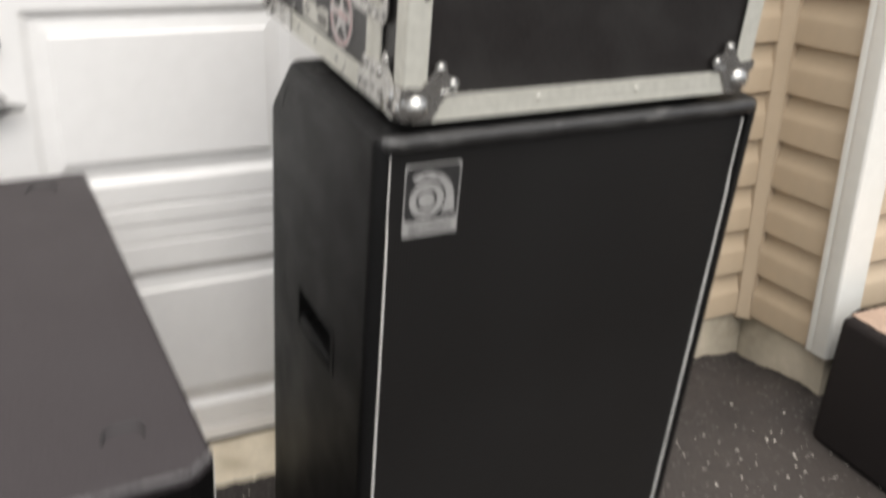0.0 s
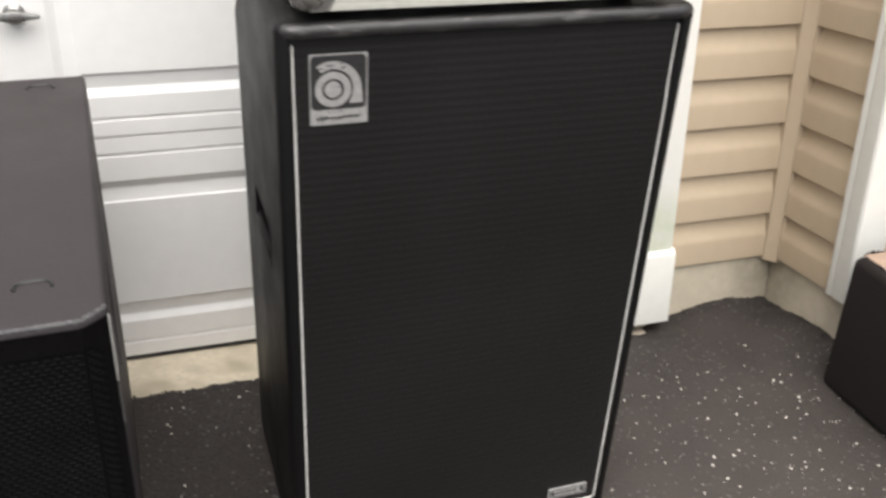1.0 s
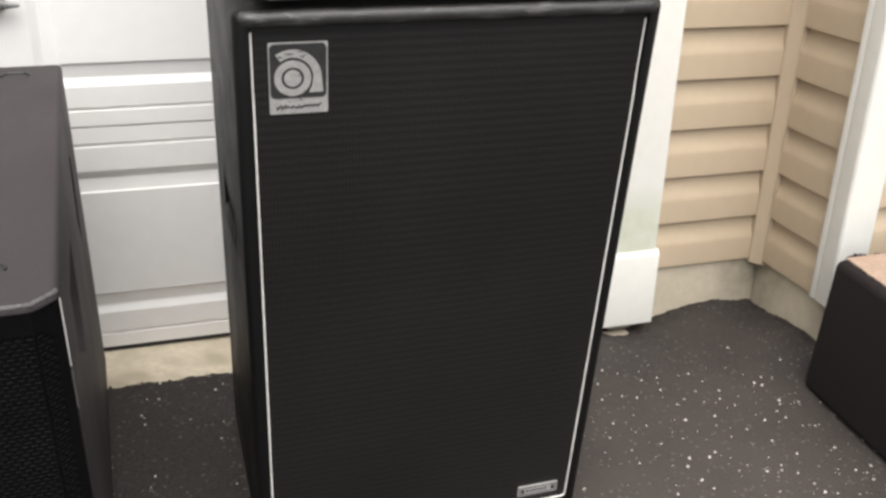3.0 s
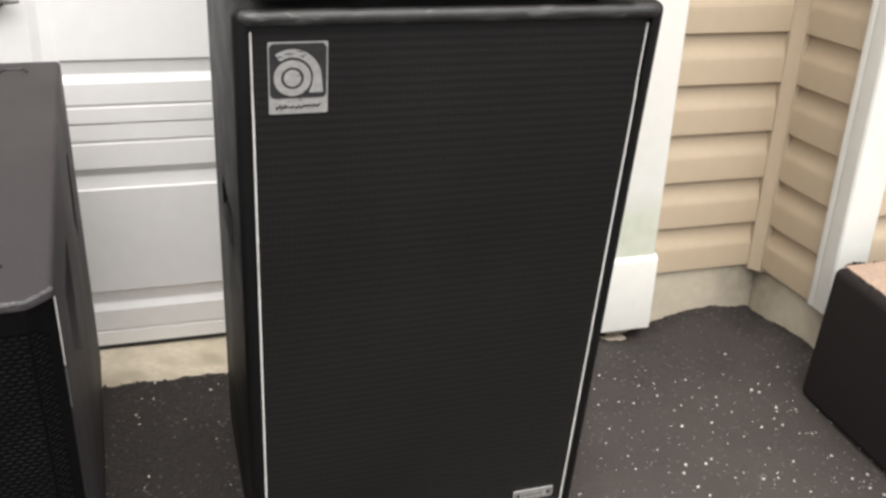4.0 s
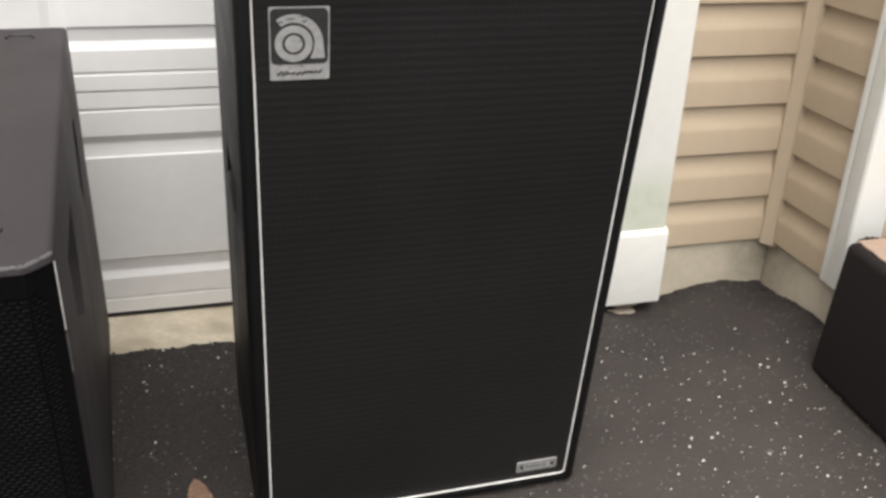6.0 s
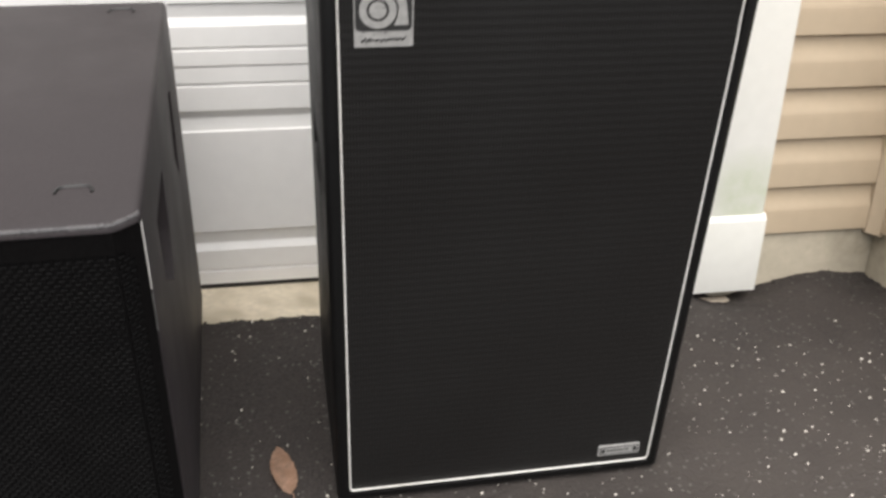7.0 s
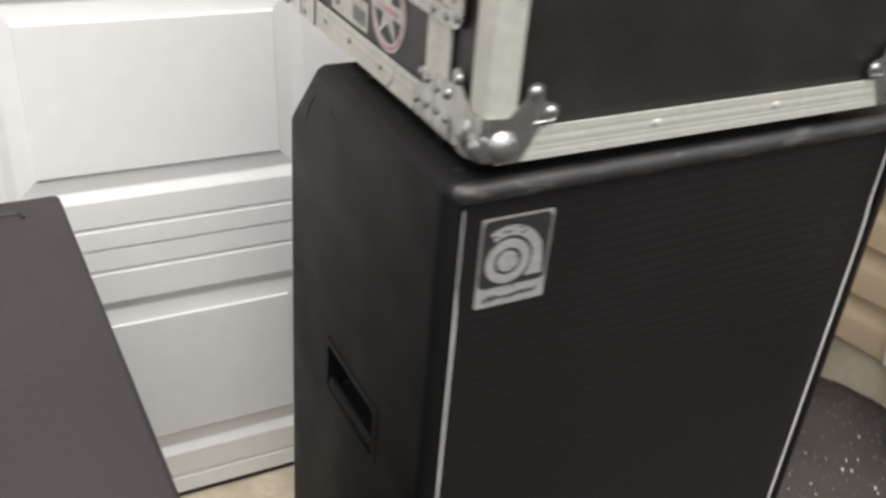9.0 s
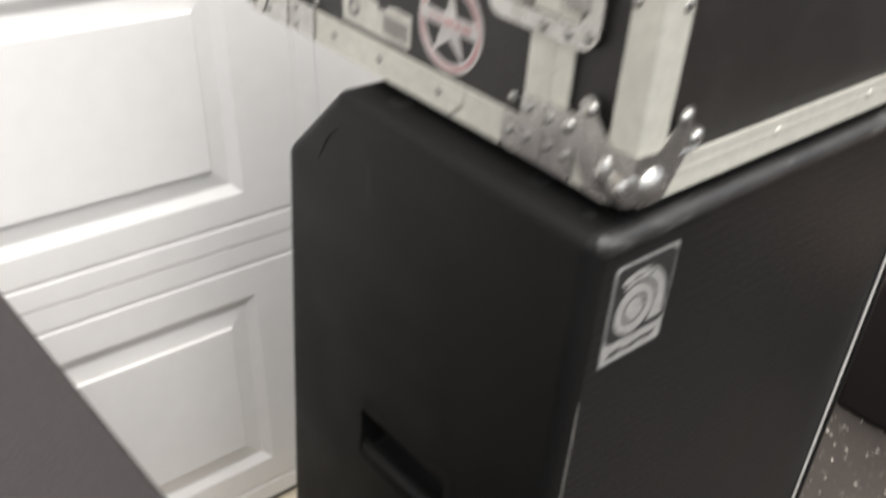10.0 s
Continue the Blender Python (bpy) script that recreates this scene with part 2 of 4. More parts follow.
def blotch(m, centre, reach, color):
    """Mixes a colour in round one place, broken up by noise: a faint green stain on the post, darker brown on the
    foundation.
    """
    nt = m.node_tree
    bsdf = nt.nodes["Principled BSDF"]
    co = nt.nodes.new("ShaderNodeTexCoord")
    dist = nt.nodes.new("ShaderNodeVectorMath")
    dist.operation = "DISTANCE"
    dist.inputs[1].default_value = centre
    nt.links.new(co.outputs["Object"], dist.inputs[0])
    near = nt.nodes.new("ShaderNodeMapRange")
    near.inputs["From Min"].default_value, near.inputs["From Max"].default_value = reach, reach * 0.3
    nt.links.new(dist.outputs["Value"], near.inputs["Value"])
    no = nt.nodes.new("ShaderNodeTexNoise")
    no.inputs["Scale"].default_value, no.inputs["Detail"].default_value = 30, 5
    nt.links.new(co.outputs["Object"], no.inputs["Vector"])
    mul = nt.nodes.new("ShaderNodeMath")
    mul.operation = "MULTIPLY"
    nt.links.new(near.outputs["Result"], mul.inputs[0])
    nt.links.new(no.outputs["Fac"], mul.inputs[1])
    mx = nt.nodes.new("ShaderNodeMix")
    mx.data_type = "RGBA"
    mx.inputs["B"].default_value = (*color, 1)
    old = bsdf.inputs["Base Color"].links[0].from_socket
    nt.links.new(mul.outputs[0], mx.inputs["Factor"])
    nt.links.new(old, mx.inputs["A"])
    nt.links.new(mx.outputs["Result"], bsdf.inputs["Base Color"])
    return m


def scuffed(m, color, scale, squeeze, edge, amount, distort=1.5):
    """Thin rubbed marks with hard edges; squeeze stretches them along an axis."""
    nt = m.node_tree
    bsdf = nt.nodes["Principled BSDF"]
    co = nt.nodes.new("ShaderNodeTexCoord")
    mp = nt.nodes.new("ShaderNodeMapping")
    mp.inputs["Scale"].default_value = squeeze
    no = nt.nodes.new("ShaderNodeTexNoise")
    no.inputs["Scale"].default_value, no.inputs["Detail"].default_value, no.inputs["Distortion"].default_value = scale, 8, distort
    nt.links.new(co.outputs["Object"], mp.inputs["Vector"])
    nt.links.new(mp.outputs[0], no.inputs["Vector"])
    ra = nt.nodes.new("ShaderNodeMapRange")
    ra.inputs["From Min"].default_value, ra.inputs["From Max"].default_value = edge, edge + 0.07
    ra.inputs["To Max"].default_value = amount
    nt.links.new(no.outputs["Fac"], ra.inputs["Value"])
    mx = nt.nodes.new("ShaderNodeMix")
    mx.data_type = "RGBA"
    mx.inputs["B"].default_value = (*color, 1)
    old = bsdf.inputs["Base Color"].links[0].from_socket
    nt.links.new(ra.outputs["Result"], mx.inputs["Factor"])
    nt.links.new(old, mx.inputs["A"])
    nt.links.new(mx.outputs["Result"], bsdf.inputs["Base Color"])
    return m


scuffed(EDGE, (0.13, 0.126, 0.12), 38, (0.4, 1.2, 1.6), 0.57, 0.45)
scuffed(TOLEX, (0.05, 0.048, 0.046), 11, (1.0, 1.0, 0.6), 0.68, 0.55)
scuffed(PLATE, (0.03, 0.03, 0.03), 60, (0.5, 1.0, 1.6), 0.66, 0.8)
scuffed(LAMINATE, (0.05, 0.046, 0.043), 9, (1.0, 1.0, 1.0), 0.7, 0.4)
scuffed(ALU, (0.16, 0.155, 0.14), 26, (1.0, 1.0, 1.0), 0.68, 0.6)
POST_WHITE = blotch(mat("white_post_paint", (0.92, 0.9, 0.84), 0.5, grain=30, vary=0.02, stain=(0.78, 0.77, 0.69), stain_scale=4, stain_amount=0.25),
                   (1.03, 0.598, 0.30), 0.13, (0.62, 0.68, 0.47))
SIDING = mat("tan_vinyl_siding", (0.48, 0.384, 0.274), 0.55, grain=30, vary=0.03, bump=0.1, bump_scale=90, stain=(0.45, 0.355, 0.25), stain_scale=3, stain_amount=0.35,
             rand=0.025)
POST_TAN = mat("tan_corner_post", (0.53, 0.425, 0.305), 0.55, grain=30, vary=0.03, stain=(0.44, 0.34, 0.23), stain_scale=5, stain_amount=0.3)
# darker brown low in the inside corner of the foundation
CONCRETE = blotch(mat("old_concrete", (0.47, 0.415, 0.325), 0.85, grain=40, vary=0.07, bump=0.35, bump_scale=120, stain=(0.34, 0.305, 0.235), stain_scale=7, stain_amount=0.6),
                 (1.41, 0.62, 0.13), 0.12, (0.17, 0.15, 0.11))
SILL = mat("pale_sill_concrete", (0.60, 0.53, 0.41), 0.85, grain=60, vary=0.14, bump=0.5, bump_scale=120, stain=(0.38, 0.325, 0.235), stain_scale=15, stain_amount=0.8)
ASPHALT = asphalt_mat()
CHIP = mat("pale_stone_chips", (0.66, 0.62, 0.55), 0.8, grain=150, vary=0.6)
LEAF = mat("dry_leaf", (0.43, 0.275, 0.195), 0.7, grain=90, vary=0.3, stain=(0.3, 0.16, 0.09), stain_scale=40, stain_amount=0.6)
BROWN = mat("brown_board", (0.37, 0.265, 0.2), 0.75, grain=120, vary=0.15, stain=(0.29, 0.2, 0.145), stain_scale=8, stain_amount=0.5, bump=0.2)
RUBBER = mat("rubber", (0.02, 0.02, 0.02), 0.7, grain=100, vary=0.2)
BRICK = mat("pale_brick", (0.42, 0.36, 0.29), 0.85, grain=120, vary=0.2, bump=0.4)


# ---- mesh helpers ----
def finish(name, bm, material, angle=35):
    bmesh.ops.recalc_face_normals(bm, faces=bm.faces)
    me = bpy.data.meshes.new(name)
    bm.to_mesh(me)
    bm.free()
    me.materials.append(material)
    me.polygons.foreach_set("use_smooth", [True] * len(me.polygons))
    me.set_sharp_from_angle(angle=radians(angle))
    return me


def part(name, bm, material, parent, label="", at=None, kind="", angle=35):
    ob = new(name, finish(name, bm, material, angle))
    ob.parent = parent
    if at is not None:
        ob.matrix_basis = at
    return tagged(ob, label, kind=kind)


def thing(name, m, label, category, group="", kind=""):
    ob = new(name)
    ob.empty_display_size = 0.1
    ob.matrix_basis = m
    return tagged(ob, label, category, group, kind)


def solid(name, bm, material, label, category, m=None, group="", kind=""):
    ob = new(name, finish(name, bm, material))
    if m is not None:
        ob.matrix_basis = m
    return tagged(ob, label, category, group, kind)


def box(x0, x1, y0, y1, z0, z1, bevel=0.0, seg=2, bm=None):
    own = bmesh.new()
    vs = bmesh.ops.create_cube(own, size=1.0)["verts"]
    for v in vs:
        v.co = Vector(((x0 + x1) / 2 + v.co.x * (x1 - x0), (y0 + y1) / 2 + v.co.y * (y1 - y0), (z0 + z1) / 2 + v.co.z * (z1 - z0)))
    if bevel:
        bmesh.ops.bevel(own, geom=own.edges[:], offset=bevel, segments=seg, profile=0.5, affect="EDGES")
    return join(bm, own)


def join(bm, own):
    if bm is None:
        return own
    me = bpy.data.meshes.new("tmp")
    own.to_mesh(me)
    own.free()
    bm.from_mesh(me)
    bpy.data.meshes.remove(me)
    return bm


def prism(poly, axis, a, b, bevel=0.0, seg=2, bm=None):
    """The polygon, given in the two other axes in order, drawn out along the axis from a to b."""
    own = bmesh.new()

    def at(p, c):
        q = list(p)
        q.insert(axis, c)
        return own.verts.new(q)
    lo = [at(p, a) for p in poly]
    hi = [at(p, b) for p in poly]
    n = len(poly)
    own.faces.new(lo[::-1])
    own.faces.new(hi)
    for i in range(n):
        own.faces.new((lo[i], lo[(i + 1) % n], hi[(i + 1) % n], hi[i]))
    if bevel:
        bmesh.ops.recalc_face_normals(own, faces=own.faces)
        bmesh.ops.bevel(own, geom=own.edges[:], offset=bevel, segments=seg, profile=0.5, affect="EDGES")
    return join(bm, own)


def tube(path, r, seg=8, closed=False, bm=None):
    own = bmesh.new()
    pts = [Vector(p) for p in path]
    n = len(pts)
    rings, u = [], None
    for i, p in enumerate(pts):
        if closed:
            d = (pts[(i + 1) % n] - pts[i - 1]).normalized()
        else:
            d = (pts[min(i + 1, n - 1)] - pts[max(i - 1, 0)]).normalized()
        u = d.orthogonal() if u is None else u - d * u.dot(d)
        u.normalize()
        w = d.cross(u)
        rings.append([own.verts.new(p + r * (u * math.cos(2 * math.pi * k / seg) + w * math.sin(2 * math.pi * k / seg))) for k in range(seg)])
    for i in range(n if closed else n - 1):
        A, B = rings[i], rings[(i + 1) % n]
        for k in range(seg):
            own.faces.new((A[k], A[(k + 1) % seg], B[(k + 1) % seg], B[k]))
    if not closed:
        own.faces.new(rings[0][::-1])
        own.faces.new(rings[-1])
    return join(bm, own)


def lathe(profile, center, axis, seg=20, bm=None):
    """Profile of (radius, height) turned about the axis through center."""
    own = bmesh.new()
    q = Vector(axis).to_track_quat("Z", "Y")
    c = Vector(center)
    rings = []
    for r, h in profile:
        rings.append([own.verts.new(c + q @ Vector((r * math.cos(2 * math.pi * k / seg), r * math.sin(2 * math.pi * k / seg), h))) for k in range(seg)])
    for A, B in zip(rings, rings[1:]):
        for k in range(seg):
            own.faces.new((A[k], A[(k + 1) % seg], B[(k + 1) % seg], B[k]))
    own.faces.new(rings[0][::-1])
    own.faces.new(rings[-1])
    return join(bm, own)


def dome(center, axis, r, h, bm=None, seg=12):
    prof = [(r, 0.0)] + [(r * math.cos(a), h * math.sin(a)) for a in (0.25, 0.6, 0.95, 1.25, 1.5)]
    return lathe(prof, center, axis, seg, bm)


def ball(center, r, bm=None, squash=(1, 1, 1)):
    own = bmesh.new()
    bmesh.ops.create_uvsphere(own, u_segments=20, v_segments=12, radius=r)
    for v in own.verts:
        v.co = Vector(center) + Vector((v.co.x * squash[0], v.co.y * squash[1], v.co.z * squash[2]))
    return join(bm, own)


def carve(bm, *cutters):
    """bm less the cutters, as a new bmesh."""
    def tmp(b):
        me = bpy.data.meshes.new("tmp")
        bmesh.ops.recalc_face_normals(b, faces=b.faces)
        b.to_mesh(me)
        b.free()
        return new("tmp", me)
    base = tmp(bm)
    cuts = [tmp(c) for c in cutters]
    for c in cuts:
        md = base.modifiers.new("cut", "BOOLEAN")
        md.operation, md.solver, md.object = "DIFFERENCE", "EXACT", c
    deps = bpy.context.evaluated_depsgraph_get()
    me = bpy.data.meshes.new_from_object(base.evaluated_get(deps))
    out = bmesh.new()
    out.from_mesh(me)
    bpy.data.meshes.remove(me)
    for ob in (base, *cuts):
        old = ob.data
        bpy.data.objects.remove(ob)
        bpy.data.meshes.remove(old)
    return out


def rounded_rect(x0, x1, z0, z1, r, n=6):
    pts = []
    for cx, cz, a0 in ((x1 - r, z1 - r, 0), (x0 + r, z1 - r, 90), (x0 + r, z0 + r, 180), (x1 - r, z0 + r, 270)):
        for k in range(n + 1):
            a = radians(a0 + 90 * k / n)
            pts.append((cx + r * math.cos(a), cz + r * math.sin(a)))
    return pts


def ring_plate(outer, inner, axis, a, b, bm=None):
    """A flat frame between two outlines with as many points each."""
    own = bmesh.new()

    def at(p, c):
        q = list(p)
        q.insert(axis, c)
        return own.verts.new(q)
    O0, O1 = [at(p, a) for p in outer], [at(p, b) for p in outer]
    I0, I1 = [at(p, a) for p in inner], [at(p, b) for p in inner]
    n = len(outer)
    for i in range(n):
        j = (i + 1) % n
        for f in ((O0[i], O0[j], O1[j], O1[i]), (I0[j], I0[i], I1[i], I1[j]), (O1[i], O1[j], I1[j], I1[i]), (O0[j], O0[i], I0[i], I0[j])):
            own.faces.new(f)
    return join(bm, own)


def circle_pts(cx, cz, r, n=40, a0=0.0, a1=360.0):
    return [(cx + r * math.cos(radians(a0 + (a1 - a0) * k / n)), cz + r * math.sin(radians(a0 + (a1 - a0) * k / n))) for k in range(n + (a1 - a0 < 360))]


def smooth(a, b, v):
    s = min(max((v - a) / (b - a), 0.0), 1.0)
    return s * s * (3 - 2 * s)


# ---- the plan (metres; x along the garage door, y towards it, z up) ----
DOOR_Y = 0.760          # face of the garage door
BACK_Y = 0.654          # sheathing behind the siding right of the door
RIGHT_X = 1.441         # sheathing of the side wall
FRONT_Y = 0.350         # wall beyond the outside corner
COURSE, SIDING_Z = 0.1254, 0.171


# ---- ground ----
def ground_z(x, y):
    """The driveway falls about seven degrees away from the house; against the walls the asphalt is banked unevenly."""
    yy = y if y > -3 else -3 - 6 * (1 - math.exp(min((y + 3) / 6, 0)))
    yy = min(yy, 0.9)
    right = smooth(0.7, 1.2, x) * smooth(-3.5, -0.8, y)
    z = (-0.006 + 0.1256 * yy - 0.009 * smooth(0.42, 0.58, y)) * (1 - right) + (-0.0145 + 0.072 * max(yy, -0.8) + 0.1256 * min(yy + 0.8, 0.0)) * right
    # banked edges: along the back wall and along the short side wall
    back_edge = -0.006 + 0.046 * smooth(1.02, 1.25, x) * (1 - 0.45 * smooth(1.28, 1.43, x)) + 0.0155 * smooth(1.16, 1.43, x)
    side_edge = -0.006 + 0.0253 * smooth(0.42, 0.65, y) + 0.062 * smooth(0.05, 0.4, y) * (1 - 0.75 * smooth(0.42, 0.64, y))
    z += (back_edge - z) * smooth(0.47, 0.648, y) * smooth(0.86, 1.0, x)
    z += (side_edge - z) * smooth(1.2, 1.434, x) * smooth(0.1, 0.4, y) * (1 - smooth(0.55, 0.648, y))
    # ragged edge where the asphalt ends on the concrete apron
    rim = 0.585 + 0.006 * noise.noise(Vector((x * 13, 0.2, 7.0))) + 0.004 * noise.noise(Vector((x * 48, 0.7, 2.0)))
    z -= 0.07 * smooth(rim, rim + 0.02, y) * (1 - smooth(0.87, 0.9, x))
    if max(abs(x), abs(y)) < 3:
        edge = 1 + 1.6 * smooth(0.5, 0.57, y) * smooth(-1.2, -0.9, x) + 2.5 * smooth(1.34, 1.42, x)
        z += 0.003 * noise.noise(Vector((x * 9, y * 9, 0.3))) + 0.0018 * edge * noise.noise(Vector((x * 30, y * 30, 4.1))) + 0.0012 * edge * noise.noise(Vector((x * 75, y * 75, 1.7)))
    return z


def spread(a, b, step, far):
    v = list(np.arange(a, b + step / 2, step))
    d = step
    while v[-1] < far:
        d *= 1.5
        v.append(v[-1] + d)
    d = step
    while v[0] > -far:
        d *= 1.5
        v.insert(0, v[0] - d)
    return v


def build_ground():
    xs, ys = spread(-1.1, 1.62, 0.010, 300.0), spread(-0.75, 0.8, 0.010, 300.0)
    co = [(x, y, ground_z(x, y)) for y in ys for x in xs]
    w = len(xs)
    faces = [(j * w + i, j * w + i + 1, (j + 1) * w + i + 1, (j + 1) * w + i) for j in range(len(ys) - 1) for i in range(w - 1)]
    me = bpy.data.meshes.new("ground")
    me.from_pydata(co, [], faces)
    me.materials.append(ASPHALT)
    me.polygons.foreach_set("use_smooth", [True] * len(me.polygons))
    tagged(new("ground", me), "worn dark asphalt driveway strewn with pale stone chips", "ground", kind="structure")


build_ground()


# ---- garage door ----
def moulded_panel(bm, x0, x1, z0, z1):
    """A recessed moulding round a raised field, as nested outlines."""
    loops = []
    for inset, d in ((0.0, 0.0), (0.003, 0.0012), (0.017, 0.0085), (0.020, 0.0092), (0.0490, 0.0050), (0.0500, 0.0012), (0.052, 0.0003)):
        loops.append([bm.verts.new(p) for p in ((x0 + inset, d, z0 + inset), (x1 - inset, d, z0 + inset), (x1 - inset, d, z1 - inset), (x0 + inset, d, z1 - inset))])
    for A, B in zip(loops, loops[1:]):
        for i in range(4):
            bm.faces.new((A[i], A[(i + 1) % 4], B[(i + 1) % 4], B[i]))
    bm.faces.new(loops[-1])


def section(zs, z0, z1, xa, xb, first, pitch, width):
    """One door section: rails with grooves above and below a row of moulded panels. zs: rail profile points (z, depth)."""
    bm = bmesh.new()

    def strip(p, q):
        vs = [bm.verts.new(c) for c in ((xa, p[1], p[0]), (xb, p[1], p[0]), (xb, q[1], q[0]), (xa, q[1], q[0]))]
        bm.faces.new(vs)
    low, high = zs
    for prof in (low, high):
        for p, q in zip(prof, prof[1:]):
            strip(p, q)
    x, cuts = first, [xa]
    while x < xb - 0.05:
        cuts += [x, min(x + width, xb - 0.06)]
        x += pitch
    cuts.append(xb)
    for i in range(0, len(cuts) - 1, 2):
        vs = [bm.verts.new(c) for c in ((cuts[i], 0, z0), (cuts[i + 1], 0, z0), (cuts[i + 1], 0, z1), (cuts[i], 0, z1))]
        bm.faces.new(vs)
    for i in range(1, len(cuts) - 1, 2):
        moulded_panel(bm, cuts[i], cuts[i + 1], z0, z1)
    bmesh.ops.remove_doubles(bm, verts=bm.verts, dist=1e-5)
    bot, top = low[0][0], high[-1][0]
    box(xa, xb, 0.02, 0.045, bot, top, bm=bm)
    for v0, v1 in (((xa, bot), (xb, bot)), ((xa, top), (xb, top))):
        vs = [bm.verts.new(c) for c in ((v0[0], 0.0, v0[1]), (v1[0], 0.0, v1[1]), (v1[0], 0.03, v1[1]), (v0[0], 0.03, v0[1]))]
        bm.faces.new(vs)
    return bm


def groove(z):
    return [(z + 0.0045, 0.0), (z + 0.0015, 0.0045), (z - 0.003, 0.0035), (z - 0.0045, 0.0)][::-1]


def build_door():
    door = thing("door_1", pose(0, DOOR_Y, 0), "white panelled sectional garage door, closed", "garage door", kind="structure")
    xa, xb, first = -1.86, 0.885, -0.336 - 3 * 0.61 + 0.61
    low = [(0.0655, 0.0)] + groove(0.103) + [(0.155, 0.0)]
    high = [(0.507, 0.0)] + groove(0.5655) + [(0.6045, 0.0), (0.606, 0.004)]
    part("door_section", section((low, high), 0.155, 0.507, xa, xb, first, 0.61, 0.507), DOOR_WHITE, door, angle=4)
    z = 0.608
    for k in range(3):
        low = [(z, 0.004), (z + 0.0015, 0.0)] + groove(z + 0.038) + [(z + 0.087, 0.0)]
        high = [(z + 0.435, 0.0)] + groove(z + 0.484) + [(z + 0.5215, 0.0), (z + 0.523, 0.004)]
        part("door_section", section((low, high), z + 0.087, z + 0.435, xa, xb, first, 0.61, 0.507), DOOR_WHITE, door, angle=4)
        z += 0.524
    part("bottom_seal", box(xa, xb, 0.006, 0.04, 0.052, 0.0665), RUBBER, door, "black rubber bottom seal")
    # lock cylinder and turning handle
    lock = lathe([(0.0235, 0.0), (0.0235, 0.004), (0.021, 0.009), (0.0195, 0.010), (0.0175, 0.008), (0.014, 0.0075), (0.0, 0.0075)][:-1], (-0.392, 0, 0.984), (0, -1, 0), 28)
    part("lock", lock, ZINC, door, "round chrome lock cylinder")
    knob = lathe([(0.021, 0.0), (0.021, 0.004), (0.012, 0.012), (0.010, 0.024)], (-0.392, 0, 0.876), (0, -1, 0), 24)
    bar = bmesh.new()
    outline = [(-0.05, 0.0015), (-0.02, 0.007), (0.0, 0.010), (0.02, 0.007), (0.05, -0.001), (0.05, -0.006), (0.02, -0.010), (0.0, -0.013), (-0.02, -0.010), (-0.05, -0.004)]
    prism([(-0.392 + x, 0.876 + z) for x, z in outline], 1, -0.036, -0.024, 0.002, 2, bar)
    part("door_handle", join(knob, bar), ZINC, door, "chrome turning handle")


build_door()
apron = bmesh.new()
box(-2.3, 0.885, 0.584, 1.2, -0.3, 0.0505, 0.004, 3, apron)
bmesh.ops.subdivide_edges(apron, edges=[e for e in apron.edges if abs(e.verts[0].co.x - e.verts[1].co.x) > 1], cuts=160, use_grid_fill=True)
for v in apron.verts:
    v.co += Vector((0, 0.003 * noise.noise(v.co * 14), 0.001 * noise.noise(v.co * 11 + Vector((3, 1, 2))))) if v.co.y < 0.6 else Vector()
solid("apron", apron, SILL, "weathered pale concrete apron below the garage door", "concrete apron", kind="structure")


# ---- siding walls ----
def board(length):
    """One course of lap siding, running along x from 0, its sheathing at y=0 and its face towards -y."""
    prof = [(0.0, 0.0), (-0.0165, -0.001), (-0.0182, 0.0005), (-0.0182, 0.003), (-0.0172, 0.058), (-0.0160, 0.065), (-0.0128, 0.073), (-0.0088, 0.083), (-0.0064, 0.092), (-0.0050, 0.100), (-0.0028, COURSE + 0.004), (0.0, COURSE + 0.004)]
    return prism([(y, z) for y, z in prof], 0, 0.0, length)


def siding_wall(name, m, length, courses, label):
    wall = thing(name, m, label, "wall", kind="structure")
    part("sheathing", box(0, length, 0.002, 0.15, SIDING_Z - 0.004, SIDING_Z + courses * COURSE), POST_TAN, wall)
    me = finish("siding_board", board(length), SIDING, 14)
    for k in range(courses):
        ob = new("siding_board", me)
        ob.parent = wall
        ob.matrix_basis = pose(0, 0, SIDING_Z + k * COURSE)
    return wall


TOP = SIDING_Z + 20 * COURSE
siding_wall("wall_north", pose(1.07, BACK_Y, 0), RIGHT_X - 1.07, 20, "tan vinyl lap siding wall beside the garage door")
siding_wall("wall_east", pose(RIGHT_X, BACK_Y, 0, 0, 0, -90), BACK_Y - FRONT_Y - 0.02, 20, "tan vinyl lap siding on the short side wall")
siding_wall("wall_front", pose(RIGHT_X + 0.02, FRONT_Y, 0), 4.0, 20, "tan vinyl lap siding wall past the outside corner")
solid("wall_garage", box(-2.6, 1.07, BACK_Y, BACK_Y + 0.15, 2.18, TOP, 0.003), SIDING, "tan wall above the garage door", "wall", kind="structure")
solid("wall_west", box(-6.0, -1.87, BACK_Y, BACK_Y + 0.15, -0.2, TOP, 0.003), SIDING, "tan wall at the far side of the garage door", "wall", kind="structure")
